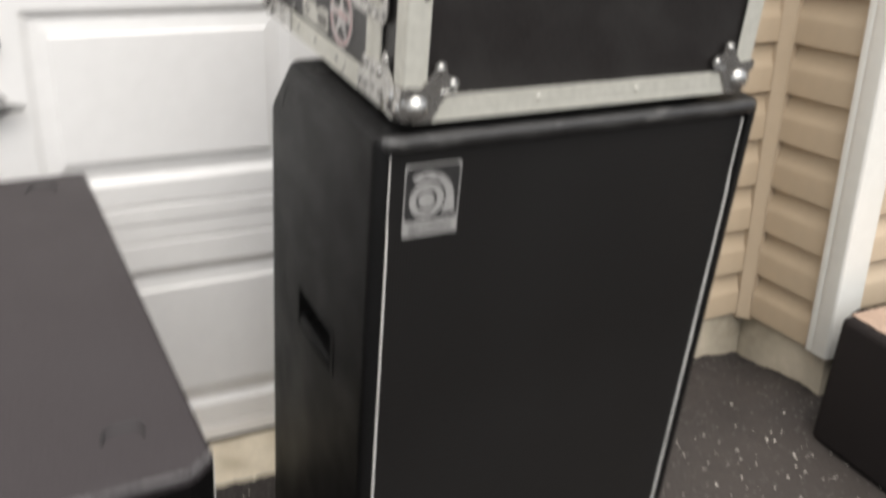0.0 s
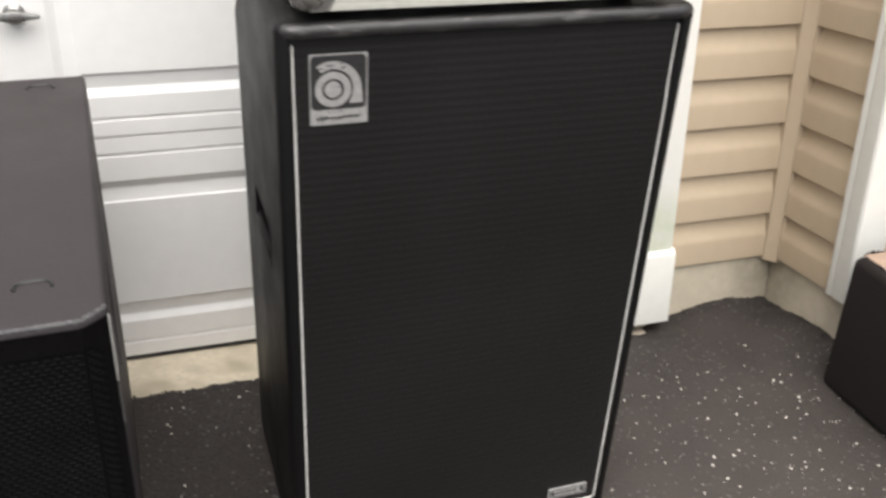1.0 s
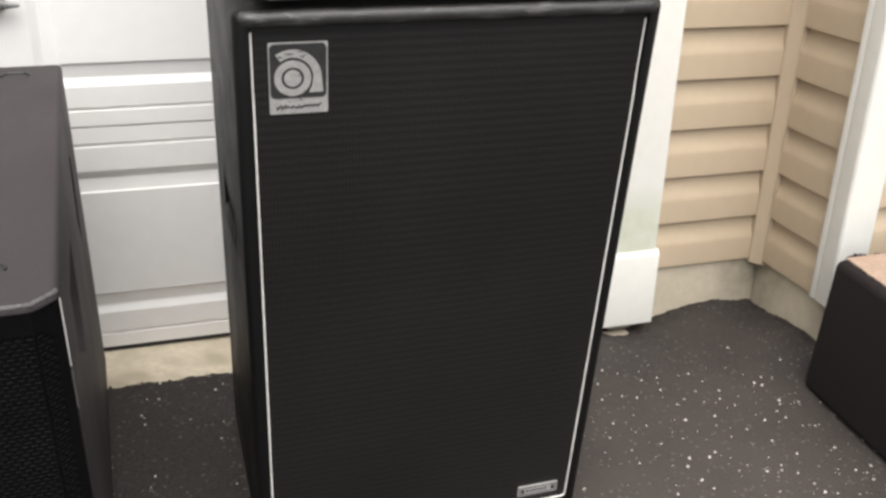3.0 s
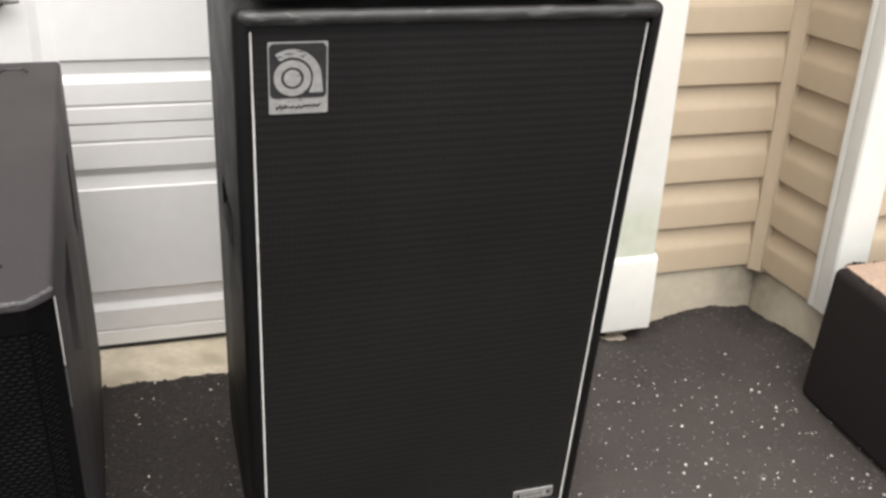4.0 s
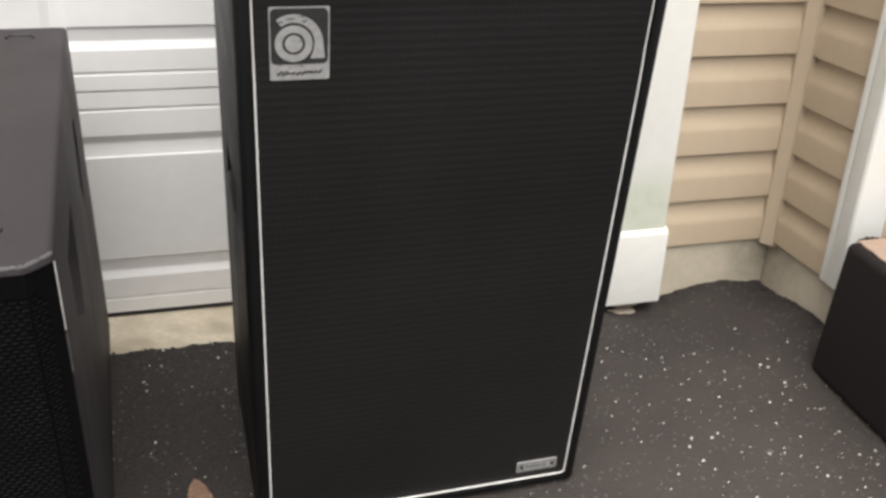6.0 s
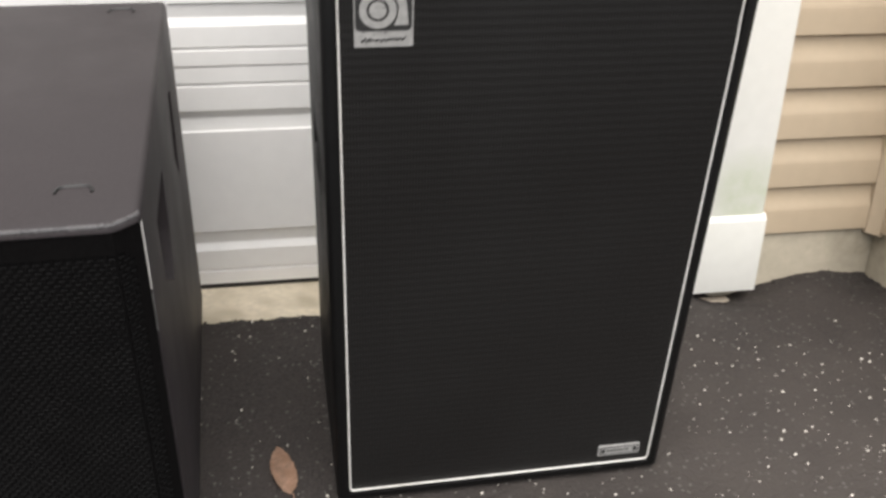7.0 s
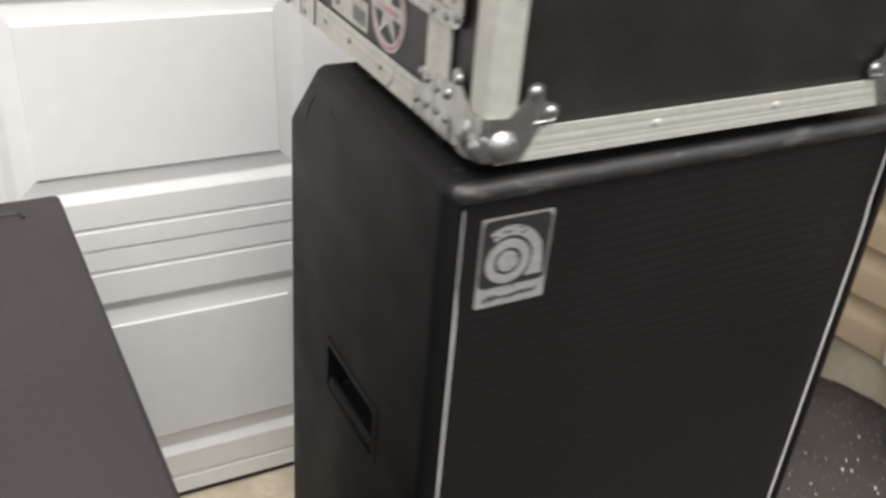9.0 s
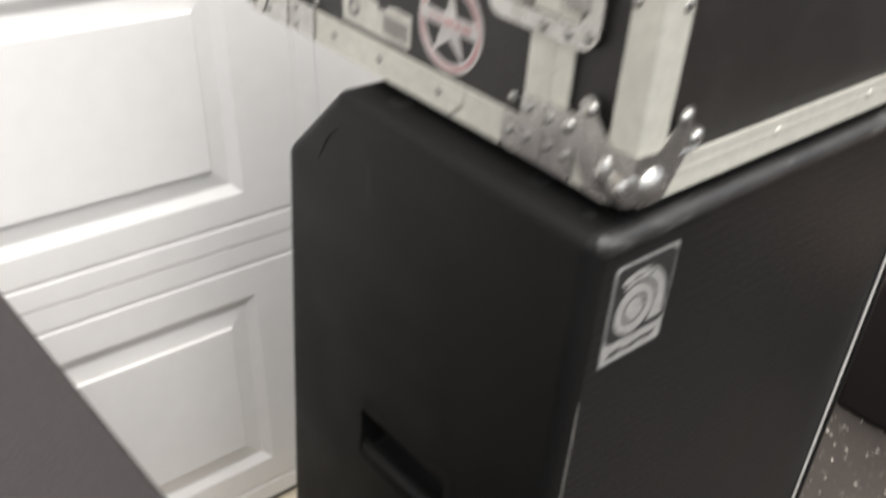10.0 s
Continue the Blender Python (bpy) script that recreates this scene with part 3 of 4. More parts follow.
# plain walls and roof that close the building behind the facade
solid("wall_back", box(-6.0, 5.46, 6.0, 6.15, -0.2, TOP, 0.003), SIDING, "plain tan rear wall of the building", "wall", kind="structure")
solid("wall_side_west", box(-6.0, -5.85, BACK_Y + 0.152, 5.998, -0.2, TOP, 0.003), SIDING, "plain tan side wall of the building", "wall", kind="structure")
solid("wall_side_east", box(5.31, 5.46, FRONT_Y + 0.202, 5.998, -0.2, TOP, 0.003), SIDING, "plain tan side wall of the building", "wall", kind="structure")
solid("roof", box(-6.05, 5.5, BACK_Y + 0.02, 6.2, TOP + 0.002, TOP + 0.16, 0.01), RUBBER, "plain dark roof slab over the building", "roof", kind="structure")
solid("corner_post", prism([(1.399, 0.655), (1.399, 0.6345), (1.4015, 0.6325), (1.4195, 0.6085), (1.4205, 0.605), (1.442, 0.605), (1.442, 0.655)], 2, 0.158, TOP, 0.0012, 1), POST_TAN,
      "tan vinyl inside corner post", "corner post", kind="structure")
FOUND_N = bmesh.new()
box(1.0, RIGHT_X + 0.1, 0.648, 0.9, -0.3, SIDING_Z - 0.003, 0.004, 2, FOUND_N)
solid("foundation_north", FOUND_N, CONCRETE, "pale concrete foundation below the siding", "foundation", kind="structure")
solid("foundation_east", box(1.434, 1.7, FRONT_Y + 0.01, 0.646, -0.3, SIDING_Z - 0.004, 0.004, 2), CONCRETE, "pale concrete foundation of the side wall", "foundation",
      kind="structure")
solid("foundation_front", box(1.436, 6.0, FRONT_Y - 0.004, FRONT_Y + 0.2, -0.3, SIDING_Z - 0.005, 0.004, 2), CONCRETE, "pale concrete foundation of the front wall",
      "foundation", kind="structure")

# white outside corner post, two faces
corner = bmesh.new()
prism([(1.412, 0.394), (1.407, 0.390), (1.407, 0.377), (1.4095, 0.375), (1.4095, 0.369), (1.407, 0.367), (1.407, 0.328), (1.413, 0.322), (1.497, 0.322), (1.497, 0.36), (1.45, 0.36), (1.45, 0.392)], 2, 0.172, TOP, 0.0025, 2, corner)
solid("corner_trim", corner, TRIM_WHITE, "white vinyl outside corner post", "corner trim", kind="structure")

# white pilaster of the door surround
trim = thing("door_trim", pose(0, 0, 0), "white painted door surround post with a plinth block", "door trim", kind="structure")
part("post", box(0.90, 1.086, 0.598, 0.72, 0.236, TOP, 0.004, 2), POST_WHITE, trim)
plinth = prism([(0.590, 0.037), (0.590, 0.232), (0.5945, 0.240), (0.598, 0.246), (0.72, 0.246), (0.72, 0.037)], 0, 0.89, 1.094, 0.003, 2)
part("plinth", plinth, TRIM_WHITE, trim)
jamb = thing("door_jamb", pose(0, 0, 0), "white painted garage door jamb and head", "door jamb", kind="structure")
part("side", box(0.888, 1.0, 0.722, 0.80, 0.056, 2.2, 0.002), TRIM_WHITE, jamb)
part("head", box(-1.87, 0.886, 0.69, 0.80, 2.18, 2.3, 0.002), TRIM_WHITE, jamb)

# ---- bass cabinet ----
CW, CD, CH = 0.61, 0.413, 1.0022
CAB = Matrix.Rotation(radians(0.72), 4, "Z") @ Matrix.Rotation(radians(-0.12), 4, "Y") @ Matrix.Rotation(radians(7.16), 4, "X")
GY = 0.0072             # depth of the grille behind the rim


def build_cabinet():
    cab = thing("bass_cabinet", CAB, "tall black tolex bass speaker cabinet with white piping, on asphalt", "speaker cabinet")
    prof = [(0, 0), (0, CH), (CD - 0.091, CH), (CD, CH - 0.097), (CD, 0.0)]
    body = prism(prof, 0, 0, CW, 0.013, 5)
    front = box(0.0195, CW - 0.0195, -0.05, 0.016, 0.0195, CH - 0.0215, 0.004, 2)
    pocket = box(-0.05, 0.04, 0.125, 0.268, 0.582, 0.652, 0.006, 3)
    pocket_r = box(CW - 0.04, CW + 0.05, 0.125, 0.268, 0.582, 0.652, 0.006, 3)
    part("shell", carve(body, front, pocket, pocket_r), TOLEX, cab)
    # top roll of the rim, worn at its edge
    roll = [(0.0160, 0.075, CH - 0.0160), (0.0128, 0.050, CH - 0.0130), (0.0118, 0.024, CH - 0.0120), (0.0128, 0.0145, CH - 0.0118), (0.0155, 0.0085, CH - 0.0118), (0.021, 0.0058, CH - 0.0118)]
    run = [(0.03 + (CW - 0.06) * k / 40, 0.0055 + 0.0007 * noise.noise(Vector((k * 0.7, 1, 1))), CH - 0.0116 + 0.0008 * noise.noise(Vector((k * 0.6, 5, 1)))) for k in range(41)]
    part("rim_roll", tube(roll + run + [(CW - x, y, z) for x, y, z in roll[::-1]], 0.0106, 14), EDGE, cab, "worn rounded black vinyl front edge")
    # folds of the vinyl at the bevelled rear corner
    for fold in (((-0.0001, 0.318, 0.966), (-0.0006, 0.336, 0.948), (-0.0001, 0.352, 0.918)), ((-0.0001, 0.272, 0.968), (-0.0005, 0.262, 0.960), (-0.0001, 0.250, 0.958))):
        part("vinyl_fold", tube([(x + 0.0007, y, z) for x, y, z in fold], 0.0010, 6), TOLEX, cab)
    # round dents of stacking feet in the top
    for mx, my, mr in ((0.034, 0.267, 0.012), (0.036, 0.089, 0.009), (0.027, 0.029, 0.005)):
        part("foot_mark", lathe([(mr, -0.001), (mr * 0.96, 0.0006), (mr * 0.7, 0.0008), (mr * 0.6, 0.0002)], (mx, my, CH), (0, 0, 1), 18), BLACK_PLASTIC, cab)
    part("grille", box(0.0195, CW - 0.0195, GY, 0.0165, 0.0195, CH - 0.0205, 0.001, 1), CLOTH, cab, "black ribbed grille cloth")
    x0, x1, z0, z1 = 0.0235, CW - 0.0225, 0.0245, CH - 0.0250
    path = []

    def proud(z):
        return GY - 0.0026 + 0.0034 * smooth(z1 - 0.13, z1 - 0.09, z) + 0.0030 * smooth(z1 - 0.007, z1, z)
    for cx, cz, a0 in ((x1 - 0.007, z1 - 0.007, 0), (x0 + 0.007, z1 - 0.007, 90), (x0 + 0.007, z0 + 0.007, 180), (x1 - 0.007, z0 + 0.007, 270)):
        for a in (0, 18, 36, 54, 72, 90):
            cz2 = cz + 0.007 * math.sin(radians(a0 + a))
            path.append((cx + 0.007 * math.cos(radians(a0 + a)), proud(cz2), cz2))
    path = [q for a, b in zip(path, path[1:] + path[:1]) for q in ([a] if (Vector(a) - Vector(b)).length < 0.3 else [a] + [(a[0], proud(zz), zz) for zz in np.linspace(a[2], b[2], 26)[1:-1]] if abs(a[2] - b[2]) > 0.3 else [a])]
    part("piping", tube(path, 0.0017, 8, True), PIPING, cab, "thin white piping round the grille")
    # side handles: framed pockets
    for x, s in ((0.0, -1), (CW, 1)):
        outer, inner = rounded_rect(0.116, 0.277, 0.573, 0.661, 0.012), rounded_rect(0.126, 0.267, 0.583, 0.651, 0.006)
        h = ring_plate(outer, inner, 0, x, x + s * 0.0009)
        tube([(x - s * 0.010, 0.126, 0.592), (x - s * 0.004, 0.136, 0.594), (x - s * 0.003, 0.196, 0.595), (x - s * 0.004, 0.256, 0.594), (x - s * 0.010, 0.267, 0.592)], 0.0075, 10, bm=h)
        part("handle", h, TOLEX, cab, "black recessed side handle")
    # rubber glides below
    for x in (0.05, CW - 0.05):
        for y in (0.03, CD - 0.03):
            part("glide", lathe([(0.012, -0.0055), (0.014, -0.003), (0.014, 0.002)], (x, y, 0.0), (0, 0, 1), 14), RUBBER, cab)
    build_badges(cab)


def build_badges(cab):
    x0, x1, z1, z0 = 0.0447, 0.123, CH - 0.0436, CH - 0.1423
    y = GY - 0.0011
    plate = part("nameplate", prism(rounded_rect(x0, x1, z0, z1, 0.002, 3), 1, y, GY + 0.001), PLATE, cab, "silver nameplate with a round dark emblem")
    sx0, sx1, sz0, sz1 = x0 + 0.0016, x1 - 0.0020, z0 + 0.0222, z1 - 0.0020
    part("emblem_field", prism(rounded_rect(sx0, sx1, sz0, sz1, 0.007), 1, y - 0.0007, y + 0.0003), PLATE_BLACK, plate, "black square emblem field")
    cx, cz = sx0 + 0.0297, sz0 + 0.0278
    part("emblem_disc", prism(circle_pts(cx, cz, 0.0114), 1, y - 0.0014, y - 0.0004), PLATE, plate)
    part("emblem_ring", ring_plate(circle_pts(cx, cz, 0.0245), circle_pts(cx, cz, 0.0150), 1, y - 0.0014, y - 0.0004), PLATE, plate)
    # the arch over the ring, running down into a foot
    bm = bmesh.new()
    outer = [(cx + 0.0385 * math.cos(radians(a)), cz + 0.0385 * math.sin(radians(a)) * 1.02) for a in range(125, -1, -8)]
    inner = [(cx + 0.0275 * math.cos(radians(a)), cz + 0.0285 * math.sin(radians(a))) for a in range(125, -1, -8)]
    outer = [(min(px, sx1 - 0.0045), pz) for px, pz in outer] + [(sx1 - 0.0045, sz0 + 0.0075)]
    inner = inner + [(cx + 0.0255, cz - 0.011), (cx + 0.0215, sz0 + 0.0075)]
    prism(outer + inner[::-1], 1, y - 0.0014, y - 0.0004, bm=bm)
    part("emblem_arch", bm, PLATE, plate)
    # script line under the emblem as slanted strokes
    bm = bmesh.new()
    xx = x0 + 0.0082
    for k, (w, h, up) in enumerate(((0.0115, 0.0076, 0.0008), (0.0145, 0.0040, 0), (0.0120, 0.0056, -0.0009), (0.0095, 0.0040, 0), (0.0120, 0.0056, -0.0007))):
        zc = z0 + 0.0090 + 0.0006 * k + up
        for st in (0.0, w * 0.52):
            prism([(xx + st, zc - h / 2), (xx + st + 0.0022, zc - h / 2), (xx + st + 0.0022 + h * 0.9, zc + h / 2), (xx + st + h * 0.9, zc + h / 2)], 1, y - 0.0006, y + 0.0002, bm=bm)
        prism([(xx, zc - 0.0006), (xx + w, zc - 0.0002), (xx + w, zc + 0.0008), (xx, zc + 0.0004)], 1, y - 0.0009, y + 0.0002, bm=bm)
        xx += w
    scuff = bmesh.new()
    for k, (ax, az, w, h) in enumerate(((-0.012, 0.033, 0.016, 0.0011), (0.004, 0.036, 0.012, 0.0008), (-0.020, 0.029, 0.008, 0.0014), (0.008, 0.030, 0.010, 0.0007))):
        prism([(cx + ax, cz + az), (cx + ax + w * 0.6, cz + az - h * 0.4), (cx + ax + w, cz + az + h * 0.6), (cx + ax + w * 0.4, cz + az + h)], 1, y - 0.0018, y - 0.0004, bm=scuff)
    part("scuff", scuff, PLATE_BLACK, plate)
    part("script_bar", bm, PLATE_BLACK, plate)
    # small badge low down
    bx0, bx1, bz1, bz0 = 0.487, 0.5674, 0.0675, 0.0435
    badge = part("badge", prism(rounded_rect(bx0, bx1, bz0, bz1, 0.0015, 2), 1, GY - 0.003, GY + 0.001), PLATE, cab, "small silver badge with a dark field")
    rim_o, rim_i = rounded_rect(bx0 + 0.0028, bx1 - 0.0028, bz0 + 0.0032, bz1 - 0.0032, 0.001, 2), rounded_rect(bx0 + 0.0042, bx1 - 0.0042, bz0 + 0.0046, bz1 - 0.0046, 0.0008, 2)
    part("badge_line", ring_plate(rim_o, rim_i, 1, GY - 0.0033, GY - 0.002), PLATE_BLACK, badge)
    for sx in (bx0 + 0.0095, bx1 - 0.0095):
        part("screw", prism(rounded_rect(sx - 0.0034, sx + 0.0034, bz0 + 0.0075, bz1 - 0.0075, 0.001, 2), 1, GY - 0.0038, GY - 0.002), PLATE_BLACK, badge, "dark sunk screw")
    mid = (bz0 + bz1) / 2
    bm, xx = bmesh.new(), bx0 + 0.0165
    for w in (0.0052, 0.0042, 0.0056, 0.0046, 0.0046, 0.0030, 0.0050):
        prism([(xx, mid - 0.0032), (xx + w, mid - 0.0030), (xx + w, mid + 0.0034), (xx, mid + 0.0032)], 1, GY - 0.0034, GY - 0.002, bm=bm)
        xx += w + 0.0016
    part("lettering_bar", bm, GREY_STRIP, badge, "dull grey lettering")


build_cabinet()

# ---- flight case on the cabinet ----
FX0, FX1, FY0, FY1, FZ0, FZ1 = 0.034, 0.568, 0.003, 0.535, CH + 0.0143, CH + 0.30


def build_case():
    case = thing("flight_case", CAB.copy(), "black laminate rack flight case with aluminium edges, on the cabinet", "flight case")
    part("body", box(FX0 + 0.002, FX1 - 0.002, FY0 + 0.003, FY1 - 0.002, FZ0 + 0.002, FZ1 - 0.002, 0.001, 1), LAMINATE, case)
    e, th = 0.031, 0.0022

    # bottom and top rails: ridged angle profiles along x and y
    def rail_x(y, s, z, up):
        bm = bmesh.new()
        zs = sorted((z, z + up * e))
        pr = [(y - s * 0.001, zs[0]), (y + s * th, zs[0])]
        for k in range(1, 7):
            zz = zs[0] + (zs[1] - zs[0]) * k / 7
            pr += [(y + s * th, zz - 0.0012), (y + s * (th - 0.00035), zz), (y + s * th, zz + 0.0012)] if k in (2, 3, 5) else [(y + s * th, zz)]
        pr += [(y + s * th, zs[1]), (y - s * 0.001, zs[1])]
        prism(pr, 0, FX0 + 0.014, FX1 - 0.014, bm=bm)
        zz = z - up * 0.0012
        box(FX0 + 0.014, FX1 - 0.014, min(y, y - s * e), max(y, y - s * e), min(z, zz), max(z, zz), bm=bm)
        return bm

    def rail_y(x, s, z, up):
        bm = bmesh.new()
        zs = sorted((z, z + up * e))
        pr = [(x - s * 0.001, zs[0]), (x + s * th, zs[0])]
        for k in range(1, 7):
            zz = zs[0] + (zs[1] - zs[0]) * k / 7
            pr += [(x + s * th, zz - 0.0012), (x + s * (th - 0.00035), zz), (x + s * th, zz + 0.0012)] if k in (2, 3, 5) else [(x + s * th, zz)]
        pr += [(x + s * th, zs[1]), (x - s * 0.001, zs[1])]
        prism(pr, 1, FY0 + 0.014, FY1 - 0.014, bm=bm)
        zz = z - up * 0.0012
        box(min(x, x - s * e), max(x, x - s * e), FY0 + 0.014, FY1 - 0.014, min(z, zz), max(z, zz), bm=bm)
        return bm
    for y, s in ((FY0, -1), (FY1, 1)):
        for z, up in ((FZ0, 1), (FZ1, -1)):
            part("edge_rail", rail_x(y, s, z, up), ALU, case, "ridged aluminium edge rail")
    for x, s in ((FX0, -1), (FX1, 1)):
        for z, up in ((FZ0, 1), (FZ1, -1)):
            part("edge_rail", rail_y(x, s, z, up), ALU, case, "ridged aluminium edge rail")
    # upright angle posts
    for x, sx in ((FX0, -1), (FX1, 1)):
        for y, sy in ((FY0, -1), (FY1, 1)):
            a, b = x + sx * 0.0026, y + sy * 0.0026
            w, d = 0.031, 0.028
            pr = [(a, b - sy * 0.004), (a - sx * 0.0012, b - sy * 0.0012), (a - sx * 0.004, b), (a - sx * w, b), (a - sx * w, b - sy * 0.002), (a - sx * 0.004, b - sy * 0.002), (a - sx * 0.002, b - sy * 0.004), (a - sx * 0.002, b - sy * d), (a, b - sy * d)]
            part("corner_angle", prism(pr, 2, FZ0 + 0.012, FZ1 - 0.012, 0.0007, 1), ALU, case, "smooth aluminium corner angle")
    # ball corners with splayed riveted wings
    for x, sx in ((FX0, -1), (FX1, 1)):
        for y, sy in ((FY0, -1), (FY1, 1)):
            for z, sz in ((FZ0, -1), (FZ1, 1)):
                corner_ball(case, x, sx, y, sy, z, sz)
    # rivets along the rails
    riv = [(0.2215, -1), (0.3745, -1)]
    for x, s in riv:
        part("rivet", dome((x, FY0 - 0.002, FZ0 + 0.0185), (0, -1, 0), 0.0042, 0.0022), ALU, case)
    for y in (0.215, 0.300, 0.372):
        part("rivet", dome((FX0 - 0.002, y, FZ0 + 0.017), (-1, 0, 0), 0.004, 0.002), ZINC, case)
    part("rivet", dome((FX0 + 0.002, 0.131, FZ0 + 0.0415), (-1, 0, 0), 0.005, 0.0025), ZINC, case)
    part("rivet", dome((FX0 + 0.002, 0.408, FZ0 + 0.0385), (-1, 0, 0), 0.005, 0.0025), ZINC, case)
    for z in (FZ0 + 0.15, FZ0 + 0.2):
        part("rivet", dome((FX0 + 0.021, FY0 - 0.0026, z), (0, -1, 0), 0.0045, 0.0022), ZINC, case)
        part("rivet", dome((FX0 - 0.0026, FY0 + 0.021, z), (-1, 0, 0), 0.0045, 0.0022), ZINC, case)
    # lid joint: two aluminium strips on each side, with riveted end plates
    for x, s in ((FX0, -1), (FX1, 1)):
        t = x + s * 0.0028
        part("lid_strip", box(min(x, t), max(x, t), 0.0898, 0.1155, FZ0 + 0.004, FZ1 - 0.004, 0.0006, 1), ALU, case, "aluminium lid joint strip")
        t = x + s * 0.0034
        part("lid_strip", box(min(x, t), max(x, t), 0.0705, 0.0890, FZ0 + 0.004, FZ1 - 0.004, 0.0006, 1), ALU, case, "aluminium lid joint strip")
        t0, t1 = x + s * 0.0028, x + s * 0.0052
        plate = part("joint_plate", box(min(t0, t1), max(t0, t1), 0.0560, 0.0890, FZ0 + 0.001, FZ0 + 0.056, 0.0008, 1), CHROME, case, "riveted steel joint plate")
        plate2 = part("joint_plate", box(min(t0, t1 - s * 0.0006), max(t0, t1 - s * 0.0006), 0.0898, 0.1345, FZ0 + 0.001, FZ0 + 0.0325, 0.0008, 1), CHROME, case, "riveted steel joint plate")
        plate3 = part("joint_plate", box(min(t0, t1 - s * 0.0006), max(t0, t1 - s * 0.0006), 0.0898, 0.1155, FZ0 + 0.033, FZ0 + 0.053, 0.0008, 1), CHROME, case, "riveted steel joint plate")
        for p, (y, z) in ((plate, (0.085, 0.042)), (plate, (0.082, 0.021)), (plate, (0.064, 0.020)), (plate2, (0.106, 0.0185)), (plate2, (0.125, 0.0175)), (plate3, (0.106, 0.0435))):
            part("rivet", dome((t1, y, FZ0 + z), (s, 0, 0), 0.0042, 0.0022), ZINC, p)
        latch(case, x, s)
    for x, s in ((FX0, -1), (FX1, 1)):
        for ya, yb in ((0.404, 0.449), (0.451, 0.5)):
            t0, t1 = x + s * 0.0026, x + s * 0.0046
            pl = part("joint_plate", box(min(t0, t1), max(t0, t1), ya, yb, FZ0 + 0.001, FZ0 + 0.034, 0.0008, 1), CHROME, case, "riveted steel joint plate")
            for z in (0.010, 0.026):
                part("rivet", dome((t1, yb - 0.012, FZ0 + z), (s, 0, 0), 0.0042, 0.0022), ZINC, pl)
    stickers(case)
    for x in (FX0 + 0.05, FX1 - 0.05):
        for y in (FY0 + 0.06, 0.36):
            part("foot", lathe([(0.016, -0.0165), (0.019, -0.014), (0.02, 0.0)], (x, y, FZ0), (0, 0, 1), 16), RUBBER, case)


def corner_ball(case, x, sx, y, sy, z, sz):
    # rounded shell over the corner, a ball on its front and two lobes on its side
    xs, ys, zs = sorted((x + sx * 0.0076, x - sx * 0.032)), sorted((y + sy * 0.0064, y - sy * 0.032)), sorted((z + sz * 0.0016, z - sz * 0.036))
    bm = box(*xs, *ys, *zs, 0.0140, 6)
    ball((x - sx * 0.0165, y - sy * 0.0010, z - sz * 0.0185), 0.0170, bm, (1.0, 0.85, 0.95))
    ball((x + sx * 0.0010, y - sy * 0.0215, z - sz * 0.0230), 0.0110, bm, (1.05, 0.75, 1.45))
    ball((x + sx * 0.0022, y - sy * 0.0050, z - sz * 0.0165), 0.0085, bm, (0.95, 0.8, 1.2))
    corner = part("ball_corner", bm, CHROME, case, "chrome ball corner with riveted wings")
    for face in range(2):
        wing = bmesh.new()
        # wing outline in (along, up) measured from the corner, running up and in
        out = [(-0.0045, 0.034), (0.010, 0.016), (0.016, 0.001), (0.036, 0.001), (0.054, 0.034), (0.066, 0.037), (0.071, 0.043), (0.070, 0.050), (0.064, 0.054), (0.056, 0.056), (0.053, 0.061), (0.053, 0.069), (0.048, 0.074), (0.041, 0.074), (0.036, 0.069), (0.036, 0.062), (0.020, 0.044), (-0.0045, 0.046)]
        if face == 0:
            b = y + sy * 0.0046
            prism([(x - sx * u, z - sz * v) for u, v in out], 1, b - sy * 0.0014, b, bm=wing)
            rv = [((x - sx * 0.0625, b, z - sz * 0.0455), (0, sy, 0)), ((x - sx * 0.0445, b, z - sz * 0.0655), (0, sy, 0))]
        else:
            b = x + sx * 0.0060
            prism([(y - sy * u, z - sz * v) for u, v in out], 0, b - sx * 0.0014, b, bm=wing)
            rv = [((b, y - sy * 0.0605, z - sz * 0.0455), (sx, 0, 0)), ((b, y - sy * 0.0425, z - sz * 0.0655), (sx, 0, 0))]
        w = part("wing", wing, CHROME, corner)
        if face == 0:
            part("ridge", tube([(x - sx * 0.046, b, z - sz * 0.0365), (x - sx * 0.067, b, z - sz * 0.0375)], 0.0016, 6), CHROME, corner)
        for p, ax in rv:
            part("rivet", dome(p, ax, 0.0062, 0.0042), CHROME, corner)


